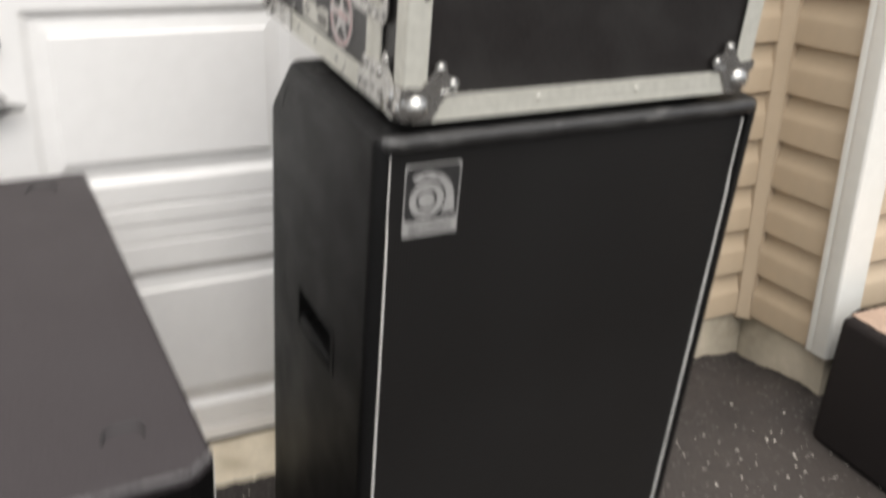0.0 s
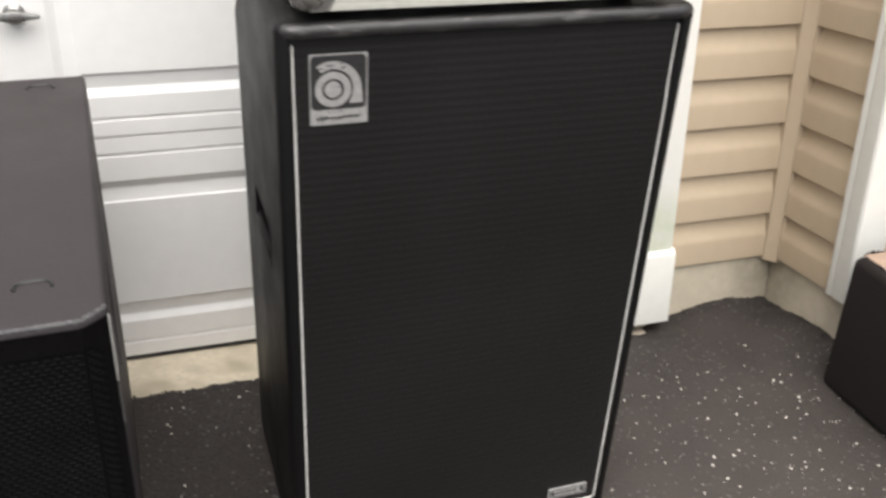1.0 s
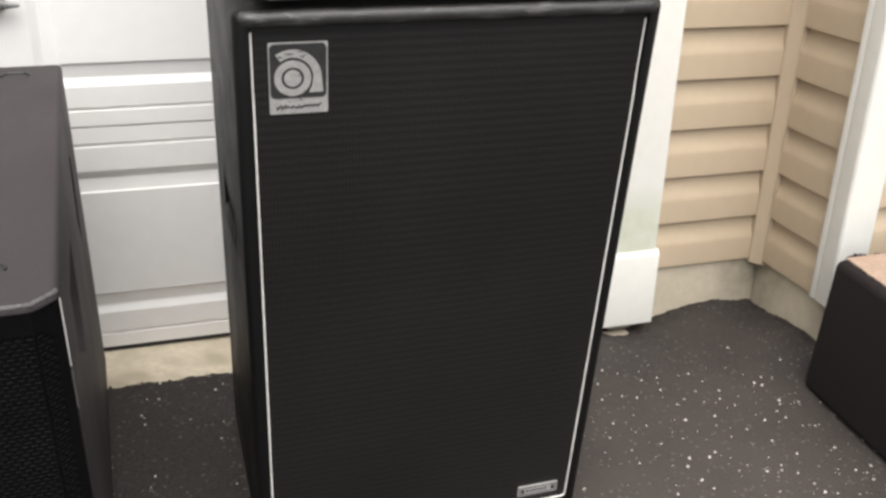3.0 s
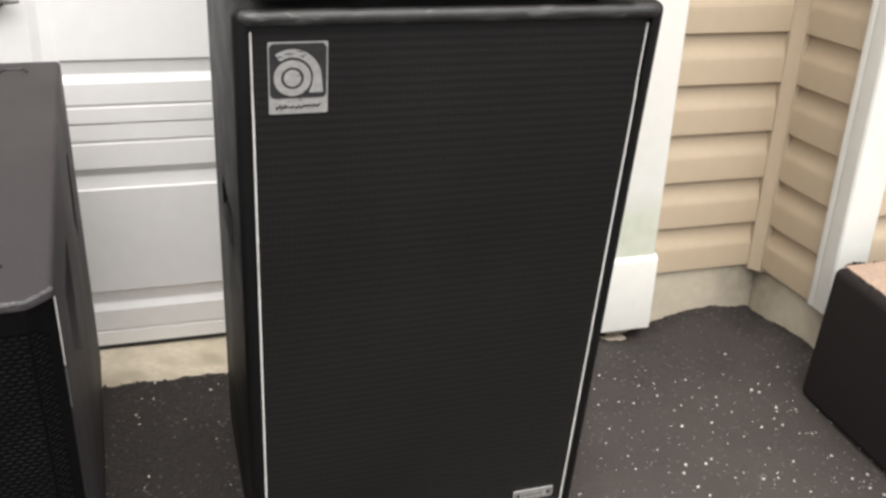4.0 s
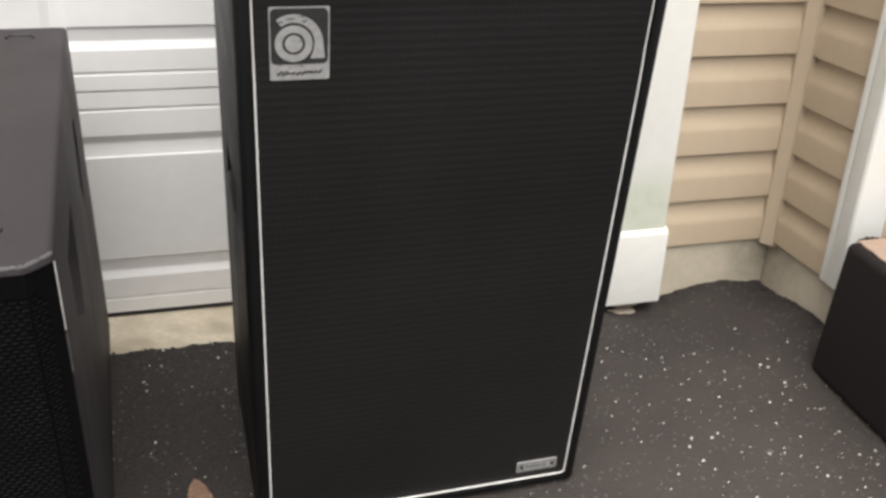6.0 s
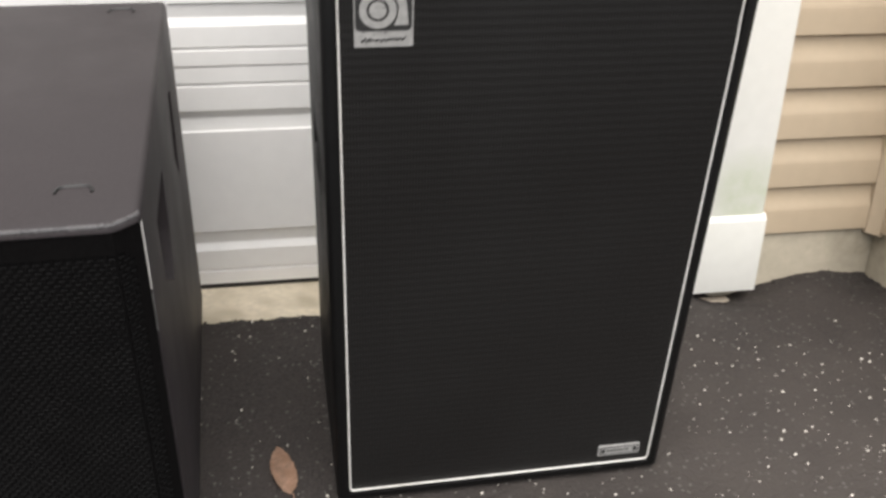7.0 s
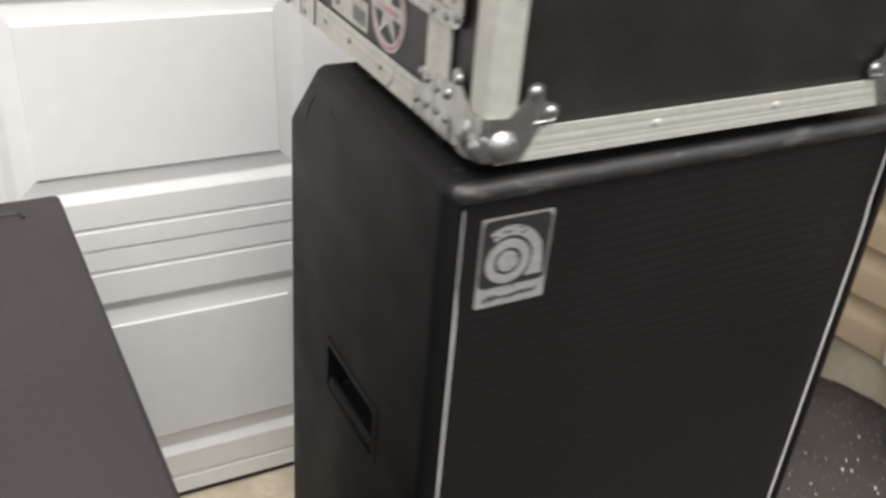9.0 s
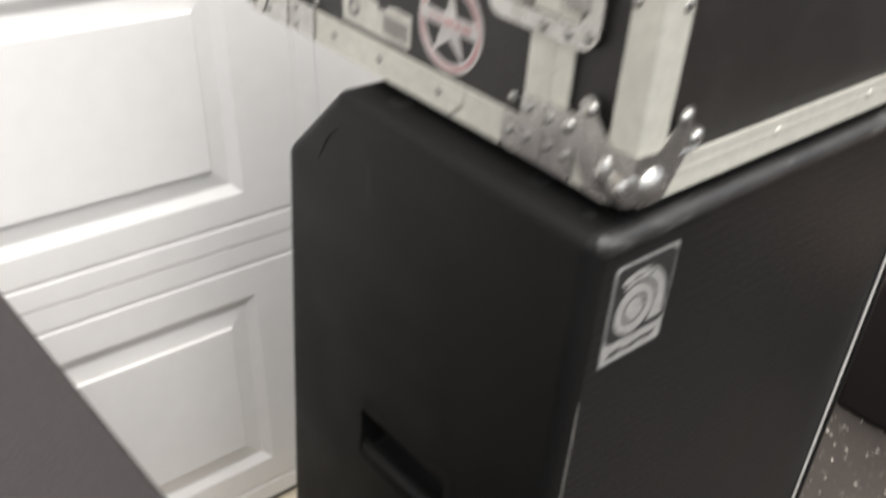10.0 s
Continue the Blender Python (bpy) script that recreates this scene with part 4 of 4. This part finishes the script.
def latch(case, x, s):
    """Recessed butterfly latch in a riveted chrome dish across the lid joint."""
    y0, y1, z0, z1 = 0.049, 0.162, FZ0 + 0.1035, FZ0 + 0.216
    out, inn = rounded_rect(y0, y1, z0, z1, 0.016), rounded_rect(y0 + 0.015, y1 - 0.015, z0 + 0.015, z1 - 0.015, 0.010)
    b = x + s * 0.0056
    ob = part("latch", ring_plate(out, inn, 0, b - s * 0.003, b), CHROME, case, "chrome recessed butterfly latch")
    pan = bmesh.new()
    mid = rounded_rect(y0 + 0.020, y1 - 0.020, z0 + 0.020, z1 - 0.020, 0.008)
    lip = [pan.verts.new((b - s * 0.0015, p[0], p[1])) for p in inn]
    low = [pan.verts.new((b - s * 0.0048, p[0], p[1])) for p in mid]
    for i in range(len(lip)):
        j = (i + 1) % len(lip)
        pan.faces.new((lip[i], lip[j], low[j], low[i]))
    pan.faces.new(low)
    part("dish", pan, DISH, ob, "shallow chrome dish")
    yc, zc = 0.0895, (z0 + z1) / 2
    fly = prism([(yc - 0.028, zc - 0.013), (yc + 0.026, zc - 0.006), (yc + 0.040, zc + 0.012), (yc - 0.012, zc + 0.014)], 0, b - s * 0.003, b + s * 0.003, 0.001, 1)
    part("butterfly", fly, DISH, ob)
    part("keeper", box(min(b, b - s * 0.004), max(b, b - s * 0.004), yc - 0.03, yc - 0.004, zc - 0.032, zc - 0.016, 0.001, 1), DISH, ob)
    part("slot", box(min(b - s * 0.0046, b - s * 0.0036), max(b - s * 0.0046, b - s * 0.0036), yc - 0.002, yc + 0.004, zc - 0.034, zc + 0.036), DARK, ob)
    for y, z in ((y0 + 0.009, z0 + 0.011), (yc - 0.012, z0 + 0.0075), (yc + 0.012, z0 + 0.0075), (y1 - 0.009, z0 + 0.03), (y0 + 0.008, z0 + 0.045), (y1 - 0.009, z1 - 0.03), (y0 + 0.008, z1 - 0.03)):
        part("rivet", dome((b, y, z), (s, 0, 0), 0.0045, 0.002), ZINC, ob)


def stickers(case):
    x = FX0 + 0.002
    cy, cz, r = 0.2105, FZ0 + 0.0745, 0.0405
    badge = part("star_sticker", ring_plate(circle_pts(cy, cz, r, 48), circle_pts(cy, cz, r - 0.009, 48), 0, x, x - 0.0012), SILVER_INK, case, "round star sticker in silver and faded red")
    part("red_ring", ring_plate(circle_pts(cy, cz, r - 0.0028, 48), circle_pts(cy, cz, r - 0.0065, 48), 0, x - 0.001, x - 0.0017), RED_INK, badge)
    star = bmesh.new()
    tips = []
    for k in range(10):
        rr = 0.0325 if k % 2 == 0 else 0.0115
        a = radians(90 + 36 * k)
        tips.append((cy + rr * math.cos(a), cz + rr * math.sin(a)))
    prism(tips, 0, x, x - 0.0013, bm=star)
    part("star", star, SILVER_INK, badge)
    band = prism([(cy - 0.036, cz - 0.003), (cy + 0.036, cz - 0.002), (cy + 0.036, cz + 0.0105), (cy - 0.036, cz + 0.0085)], 0, x - 0.0012, x - 0.0021)
    part("band", band, SILVER_INK, badge)
    bars = bmesh.new()
    yy = cy - 0.027
    for w in (0.010, 0.007, 0.011, 0.008, 0.006):
        box(x - 0.0026, x - 0.002, yy, yy + w, cz + 0.0008, cz + 0.0058, bm=bars)
        yy += w + 0.0025
    part("lettering_bar", bars, RED_INK, badge)
    # torn paper label with a round mark and bar strip
    label = [(0.2615, 1.0), (0.284, 1.04), (0.296, 0.98), (0.2985, 0.78), (0.304, 0.86), (0.307, 0.72), (0.3115, 0.95), (0.318, 1.02), (0.364, 1.0), (0.3625, 0.02), (0.313, 0.0), (0.2615, 0.03)]
    z0, h = FZ0 + 0.0355, 0.031
    lab = part("paper_label", prism([(y, z0 + h * v) for y, v in label], 0, x, x - 0.0008), PAPER, case, "torn whitish paper label")
    bars = bmesh.new()
    yy = 0.266
    for w in (0.0025, 0.0012, 0.002, 0.001, 0.0028, 0.0015, 0.001, 0.0022, 0.0012, 0.002):
        box(x - 0.0013, x - 0.0006, yy, yy + w, z0 + 0.006, z0 + 0.0225, bm=bars)
        yy += w + 0.0018
    part("bar_strip", bars, INK, lab)
    part("round_mark", ring_plate(circle_pts(0.345, z0 + 0.0165, 0.0085, 24), circle_pts(0.345, z0 + 0.0165, 0.0045, 24), 0, x - 0.0006, x - 0.0013), INK, lab)


build_case()

# ---- PA loudspeaker ----
SPK = pose(-0.238, -0.1405, -0.0195, 0, 0, 2.3) @ pose(0, 0, 0, 7.1)
SH, SD, SW = 0.7135, 0.809, 0.385


def build_pa():
    spk = thing("pa_loudspeaker", SPK, "large black painted PA loudspeaker with a perforated steel grille", "loudspeaker")
    plan = [(0.0, 0.0), (0.0, SD), (-SW, SD), (-SW, 0.0), (-SW + 0.03, -0.024), (-0.03, -0.024)]
    hull = prism(plan, 2, 0.0, SH, 0.009, 4)
    rec = bmesh.new()
    prism([(0.05, 0.012), (-0.003, 0.012), (-0.008, 0.007), (-0.038, -0.0125), (-SW + 0.038, -0.0125), (-SW + 0.008, 0.007), (-SW + 0.003, 0.012), (-SW - 0.05, 0.012), (-SW - 0.05, -0.1), (0.05, -0.1)], 2, 0.03, SH - 0.011, bm=rec)
    slot1 = prism([(0.165, 0.500), (0.285, 0.415), (0.312, 0.500), (0.318, 0.606), (0.160, 0.606)], 0, -0.12, 0.05, 0.006, 2)
    slot2 = prism([(0.562, 0.500), (0.622, 0.430), (0.640, 0.505), (0.640, 0.600), (0.600, 0.610)], 0, -0.12, 0.05, 0.006, 2)
    part("hull", carve(hull, rec, slot1, slot2), PAINT, spk)
    part("baffle", prism([(-0.004, 0.016), (-0.006, 0.004), (-0.036, -0.017), (-SW + 0.036, -0.017), (-SW + 0.006, 0.004), (-SW + 0.004, 0.016)], 2, 0.031, SH - 0.012), DARK, spk)
    part("edge_strip", box(-0.0012, 0.0005, 0.0042, 0.0056, SH - 0.118, SH - 0.014, 0.0005, 1), PIPING, spk, "thin white strip at the grille's edge")
    part("edge_strip", box(-0.0012, 0.0006, 0.0030, 0.0055, SH - 0.185, SH - 0.124, 0.0005, 1), GREY_STRIP, spk, "thin grey strip at the grille's edge")
    for ya, za, yb, zb in ((0.185, 0.475, 0.262, 0.560), (0.580, 0.500, 0.622, 0.550)):
        part("handle_bar", tube([(-0.020, ya, za), (-0.014, (ya + yb) / 2, (za + zb) / 2), (-0.020, yb, zb)], 0.007, 8), PAINT, spk, "black handle bar in its pocket")
    # thin paler tube that draws the highlight along the top front edge
    edge = [(-0.003, 0.006, SH - 0.003), (-0.006, 0.0, SH - 0.0028), (-0.032, -0.0205, SH - 0.0028)] + [(-0.05 - 0.018 * k, -0.0208, SH - 0.0028) for k in range(17)]
    part("highlight_edge", tube(edge, 0.0032, 8), EDGE_SHEEN, spk, "top front edge, its highlight put into a paler colour")
    grille(spk)
    # moulded thumb marks in the top
    for cx, cy in ((-0.084, 0.061), (-0.078, 0.748)):
        arc = [(cx + 0.0225 * math.copysign(abs(math.cos(radians(a))) ** 0.7, math.cos(radians(a))), cy + 0.018 * max(math.sin(radians(a)), 0.0) ** 0.6, SH + 0.0004) for a in range(0, 181, 12)]
        part("moulded_mark", tube(arc, 0.0026, 6), BLACK_PLASTIC, spk)
    for x in (-0.06, -SW + 0.06):
        for y in (0.05, SD - 0.26):
            part("foot", lathe([(0.02, -0.004), (0.022, -0.003), (0.024, 0.001)], (x, y, 0.0), (0, 0, 1), 16), RUBBER, spk)


def grille(spk):
    """Perforated sheet: rows of staggered slots as real holes, on the front and the bevelled corner."""
    bm, lips = bmesh.new(), bmesh.new()
    runs = [((-0.0015, 0.001), (-0.0325, -0.0222)), ((-0.0325, -0.0222), (-0.34, -0.0222))]
    dx, dz, z0, z1 = 0.0125, 0.0066, 0.20, SH - 0.0125
    for r, ((ax, ay), (bx, by)) in enumerate(runs):
        L = math.hypot(bx - ax, by - ay)
        ux, uy = (bx - ax) / L, (by - ay) / L

        def at(s, q, deep=0.0, to=bm):
            return to.verts.new((ax + ux * s + uy * deep, ay + uy * s - ux * deep, q))
        z, row = z0, 0
        while z < z1 - 1e-6:
            zt = min(z + dz, z1)
            cuts = [0.0]
            while cuts[-1] < L - 1e-6:
                first = dx / 2 if (row % 2 and len(cuts) == 1) else dx
                cuts.append(min(cuts[-1] + first, L))
            for s0, s1 in zip(cuts, cuts[1:]):
                vo = [at(*p) for p in ((s0, z), (s1, z), (s1, zt), (s0, zt))]
                solid_cell = zt > SH - 0.042 - (0.012 * max(0.0, 1 - s0 / 0.03) if r == 0 else 0) or (r == 0 and s0 < 0.012) or s1 - s0 < 0.006 or zt - z < dz - 1e-4
                if solid_cell:
                    bm.faces.new(vo)
                    continue
                m, hz = 0.0022, 0.0008
                vi = [at(*p, 0.0014) for p in ((s0 + m, z + hz), (s1 - m, z + hz), (s1 - m, zt - hz), (s0 + m, zt - hz))]
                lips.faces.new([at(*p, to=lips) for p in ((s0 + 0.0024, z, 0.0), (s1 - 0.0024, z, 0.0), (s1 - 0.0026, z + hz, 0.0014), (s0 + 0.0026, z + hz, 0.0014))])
                for i in range(1, 4):
                    bm.faces.new((vo[i], vo[(i + 1) % 4], vi[(i + 1) % 4], vi[i]))
            z += dz
            row += 1
    join(bm, prism([(-0.0015, 0.002), (-0.0325, -0.0212), (-SW + 0.033, -0.0212), (-SW + 0.0015, 0.002), (-SW + 0.003, 0.003), (-SW + 0.034, -0.0195), (-0.034, -0.0195), (-0.003, 0.003)], 2, 0.031, 0.20))
    join(bm, prism([(-0.34, -0.0222), (-SW + 0.033, -0.0222), (-SW + 0.033, -0.0205), (-0.34, -0.0205)], 2, 0.2, z1))
    sheet = part("grille", bm, MESH_METAL, spk, "black perforated steel grille")
    part("slot_lip", lips, LIP, sheet, "lower lips of the punched slots, coloured darker to dim the light on them", kind="stuff")


build_pa()

# ---- black box with a brown top ----
BOX = pose(1.322, 0.262, 0.004, 4.0, 0, 0)
crate = thing("speaker_box", BOX, "low black carpeted speaker box with a bare brown top", "speaker box")
CARPET = mat("black_carpet", (0.019, 0.0155, 0.0148), 0.9, grain=300, vary=0.4, bump=0.6, bump_scale=500, spec=0.2)
part("shell", box(0.0, 0.52, -0.62, 0.0, 0.0, 0.352, 0.022, 5), CARPET, crate)
top = box(0.022, 0.508, -0.60, -0.010, 0.340, 0.3550, 0.003, 2)
bmesh.ops.subdivide_edges(top, edges=[e for e in top.edges if abs(e.verts[0].co.y - e.verts[1].co.y) > 0.3], cuts=40, use_grid_fill=True)
for v in top.verts:
    if v.co.x < 0.03:
        v.co.x += 0.004 * noise.noise(Vector((v.co.y * 30, 2.0, 0.0)))
for tx, wd, hgt in ((0.040, 0.009, 0.0035), (0.052, 0.010, 0.0075), (0.066, 0.008, 0.0055), (0.078, 0.007, 0.003)):
    part("torn_carpet", prism([(tx - wd, 0.349), (tx + wd, 0.349), (tx + wd * 0.6, 0.352 + hgt * 0.5), (tx - wd * 0.2, 0.352 + hgt), (tx - wd * 0.7, 0.352 + hgt * 0.7)], 1, -0.009, -0.004, 0.0008, 1), CARPET, crate, "torn black carpet edge")
fray, tuft = bmesh.new(), random.Random(11)
for k in range(90):
    side = k % 3 == 0
    u = tuft.uniform(0.0, 0.30 if side else 0.42)
    px, py = (0.03 + u, -0.008 + tuft.uniform(-0.006, 0.002)) if side else (0.0195 + tuft.uniform(-0.003, 0.005), -0.02 - u)
    r, h = tuft.uniform(0.0025, 0.006), tuft.uniform(0.0005, 0.0065 if tuft.random() < 0.06 else 0.0014)
    lean = tuft.uniform(-0.004, 0.004)
    base = [(px + r * math.cos(a) * tuft.uniform(0.5, 1.2), py + r * math.sin(a) * tuft.uniform(0.5, 1.2)) for a in (0.2, 1.5, 2.9, 4.3, 5.5)]
    low = [fray.verts.new((bx, by, 0.3500)) for bx, by in base]
    tip = fray.verts.new((px + lean, py + lean * 0.5, 0.3545 + h))
    for q in range(5):
        fray.faces.new((low[q], low[(q + 1) % 5], tip))
part("frayed_edge", fray, CARPET, crate, "frayed black carpet edge", kind="stuff")
part("top_board", top, BROWN, crate, "bare brown board")

# ---- small things on the ground ----
leaf = bmesh.new()
lp = []
for k in range(17):
    u = k / 16
    w = 0.028 * math.sin(math.pi * u ** 0.8) ** 0.62 * (1 + 0.04 * math.sin(k * 2.3))
    lp.append((u, w))
vl = [leaf.verts.new((-w * 0.86, (u - 0.5) * 0.125, 0.010 * (w / 0.03) ** 2 + 0.006 * math.sin(u * 6))) for u, w in lp]
vm = [leaf.verts.new((0, (u - 0.5) * 0.125, 0.002 + 0.004 * math.sin(u * 5))) for u, w in lp]
vr = [leaf.verts.new((w * 0.77, (u - 0.5) * 0.125, 0.012 * (w / 0.03) ** 2 + 0.004 * math.cos(u * 7))) for u, w in lp]
for a, b in ((vl, vm), (vm, vr)):
    for k in range(16):
        leaf.faces.new((a[k], b[k], b[k + 1], a[k + 1]))
bmesh.ops.solidify(leaf, geom=leaf.faces[:], thickness=0.0006)
dry = thing("fallen_leaf", pose(-0.0956, 0.0955, ground_z(-0.0956, 0.0955) + 0.002, 7, 0, 12), "curled dry orange-brown leaf lying on the asphalt", "leaf")
part("blade", leaf, LEAF, dry)
part("stalk", tube([(0, -0.06, 0.003), (0.003, -0.066, 0.004), (0.003, -0.073, 0.002)], 0.0011, 6), LEAF, dry)
chunk = box(0.945, 1.04, 0.604, 0.630, -0.01, 0.004, 0.003, 2)
for v in chunk.verts:
    v.co += 0.003 * noise.noise_vector(v.co * 40)
solid("brick_fragment", chunk, BRICK, "pale broken brick piece below the door surround", "brick")


def build_chips():
    rnd = random.Random(7)
    verts, faces = [], []

    def chip(x, y, r):
        z = ground_z(x, y)
        base = len(verts)
        n = rnd.choice((3, 4, 4, 5))
        st, turn = 0.4 + 0.6 * rnd.random(), rnd.random() * 6.28
        tilt = rnd.uniform(-0.4, 0.4)
        shape = [(6.283 * k / n + rnd.uniform(-0.45, 0.45), rnd.uniform(0.75, 1.1)) for k in range(n)]
        for lev, (s, h) in enumerate(((1.0, -0.001), (0.85, 0.3 * r + 0.0008), (0.45, 0.45 * r + 0.001))):
            for a, q in shape:
                u, v = r * s * q * math.cos(a), r * s * q * math.sin(a) * st
                px, py = u * math.cos(turn) - v * math.sin(turn), u * math.sin(turn) + v * math.cos(turn)
                verts.append((x + px, y + py, z + h + tilt * px * (lev > 0)))
        for lev in range(2):
            for k in range(n):
                A, B = base + lev * n + k, base + lev * n + (k + 1) % n
                faces.append((A, B, B + n, A + n))
        faces.append(tuple(base + 2 * n + k for k in range(n)))
    for _ in range(165):
        cx, cy = rnd.uniform(-0.9, 1.5), rnd.uniform(-0.7, 0.5)
        for _ in range(rnd.randint(2, 8)):
            x, y = cx + rnd.gauss(0, 0.06), cy + rnd.gauss(0, 0.06)
            if y < 0.56 and (x > 0.3 or rnd.random() < 0.4) and rnd.random() < 1 - 0.88 * smooth(0.2, 0.4, y) * smooth(0.9, 1.05, x):
                chip(x, y, 0.0012 + 0.0032 * rnd.random() ** 3.0)
    for _ in range(1050):
        x, y = rnd.uniform(-0.9, 1.45), rnd.uniform(-0.7, 0.55)
        if rnd.random() < (1.05 - smooth(0.0, 0.6, y)) * (1.0 if x > 0.3 else 0.45) * (1 - 0.7 * smooth(0.3, 0.45, y) * smooth(0.9, 1.05, x)):
            chip(x, y, 0.0009 + 0.0032 * rnd.random() ** 2.8)
    for _ in range(34):
        x = rnd.uniform(-0.9, 0.88)
        chip(x, 0.578 - abs(rnd.gauss(0, 0.006)), 0.0012 + 0.0025 * rnd.random() ** 2)
    # the larger single chips: x, y in metres, length in millimetres
    for x, y, mm in ((0.858, 0.399, 4.8), (0.891, 0.382, 3.6), (0.938, 0.35, 4.8), (0.976, 0.337, 4.8), (0.895, 0.29, 4.7), (1.072, 0.361, 5.0), (1.091, 0.327, 3.7),
                     (0.981, 0.255, 3.6), (1.236, 0.444, 5.3), (1.118, 0.227, 4.8), (0.971, 0.198, 5.8), (0.795, 0.212, 4.5), (0.768, 0.172, 4.4), (0.912, 0.08, 6.6),
                     (0.957, 0.074, 5.6), (0.895, 0.059, 6.6), (0.978, 0.086, 4.5), (0.904, 0.015, 6.5), (1.213, 0.291, 6.3), (1.225, 0.278, 5.0), (1.276, 0.204, 3.8),
                     (1.129, 0.095, 5.9), (1.055, 0.008, 6.7), (1.12, -0.011, 4.6), (1.251, 0.039, 6.0), (1.29, -0.031, 5.9), (1.268, -0.067, 5.8), (-0.191, 0.431, 4.4),
                     (-0.039, 0.355, 3.7), (-0.098, 0.427, 3.3), (-0.02, 0.544, 2.9)):
        chip(x, y, mm / 1000 * 0.75)
    me = bpy.data.meshes.new("stone_chips")
    me.from_pydata(verts, [], faces)
    me.materials.append(CHIP)
    tagged(new("stone_chips", me), "pale stone chips strewn over the asphalt", "stone chips", kind="stuff")


build_chips()


def build_crumbs():
    """Loose dark crumbs where the asphalt breaks off against the walls and the apron."""
    rnd = random.Random(21)
    bm = bmesh.new()
    spots = [(rnd.uniform(1.095, 1.42), 0.646 - abs(rnd.gauss(0, 0.010))) for _ in range(120)]
    spots += [(1.432 - abs(rnd.gauss(0, 0.010)), rnd.uniform(0.36, 0.64)) for _ in range(110)]
    spots += [(rnd.uniform(-0.62, 0.05), 0.584 + rnd.gauss(0, 0.004)) for _ in range(34)]
    for x, y in spots:
        r = 0.0014 + 0.0042 * rnd.random() ** 2.5
        z = max(ground_z(x, y), 0.0505 if y > 0.58 and x < 0.88 else -1.0)
        ring = [(6.283 * k / 5 + rnd.uniform(-0.4, 0.4), rnd.uniform(0.6, 1.15)) for k in range(5)]
        low = [bm.verts.new((x + r * q * math.cos(a), y + r * q * math.sin(a), z - 0.002)) for a, q in ring]
        mid = [bm.verts.new((x + r * 0.8 * q * math.cos(a), y + r * 0.8 * q * math.sin(a), z + r * rnd.uniform(0.2, 0.6))) for a, q in ring]
        for k in range(5):
            bm.faces.new((low[k], low[(k + 1) % 5], mid[(k + 1) % 5], mid[k]))
        bm.faces.new(mid)
    me = finish("asphalt_crumbs", bm, ASPHALT)
    tagged(new("asphalt_crumbs", me), "dark asphalt crumbs along the foundation and apron", "asphalt crumbs", kind="stuff")


build_crumbs()
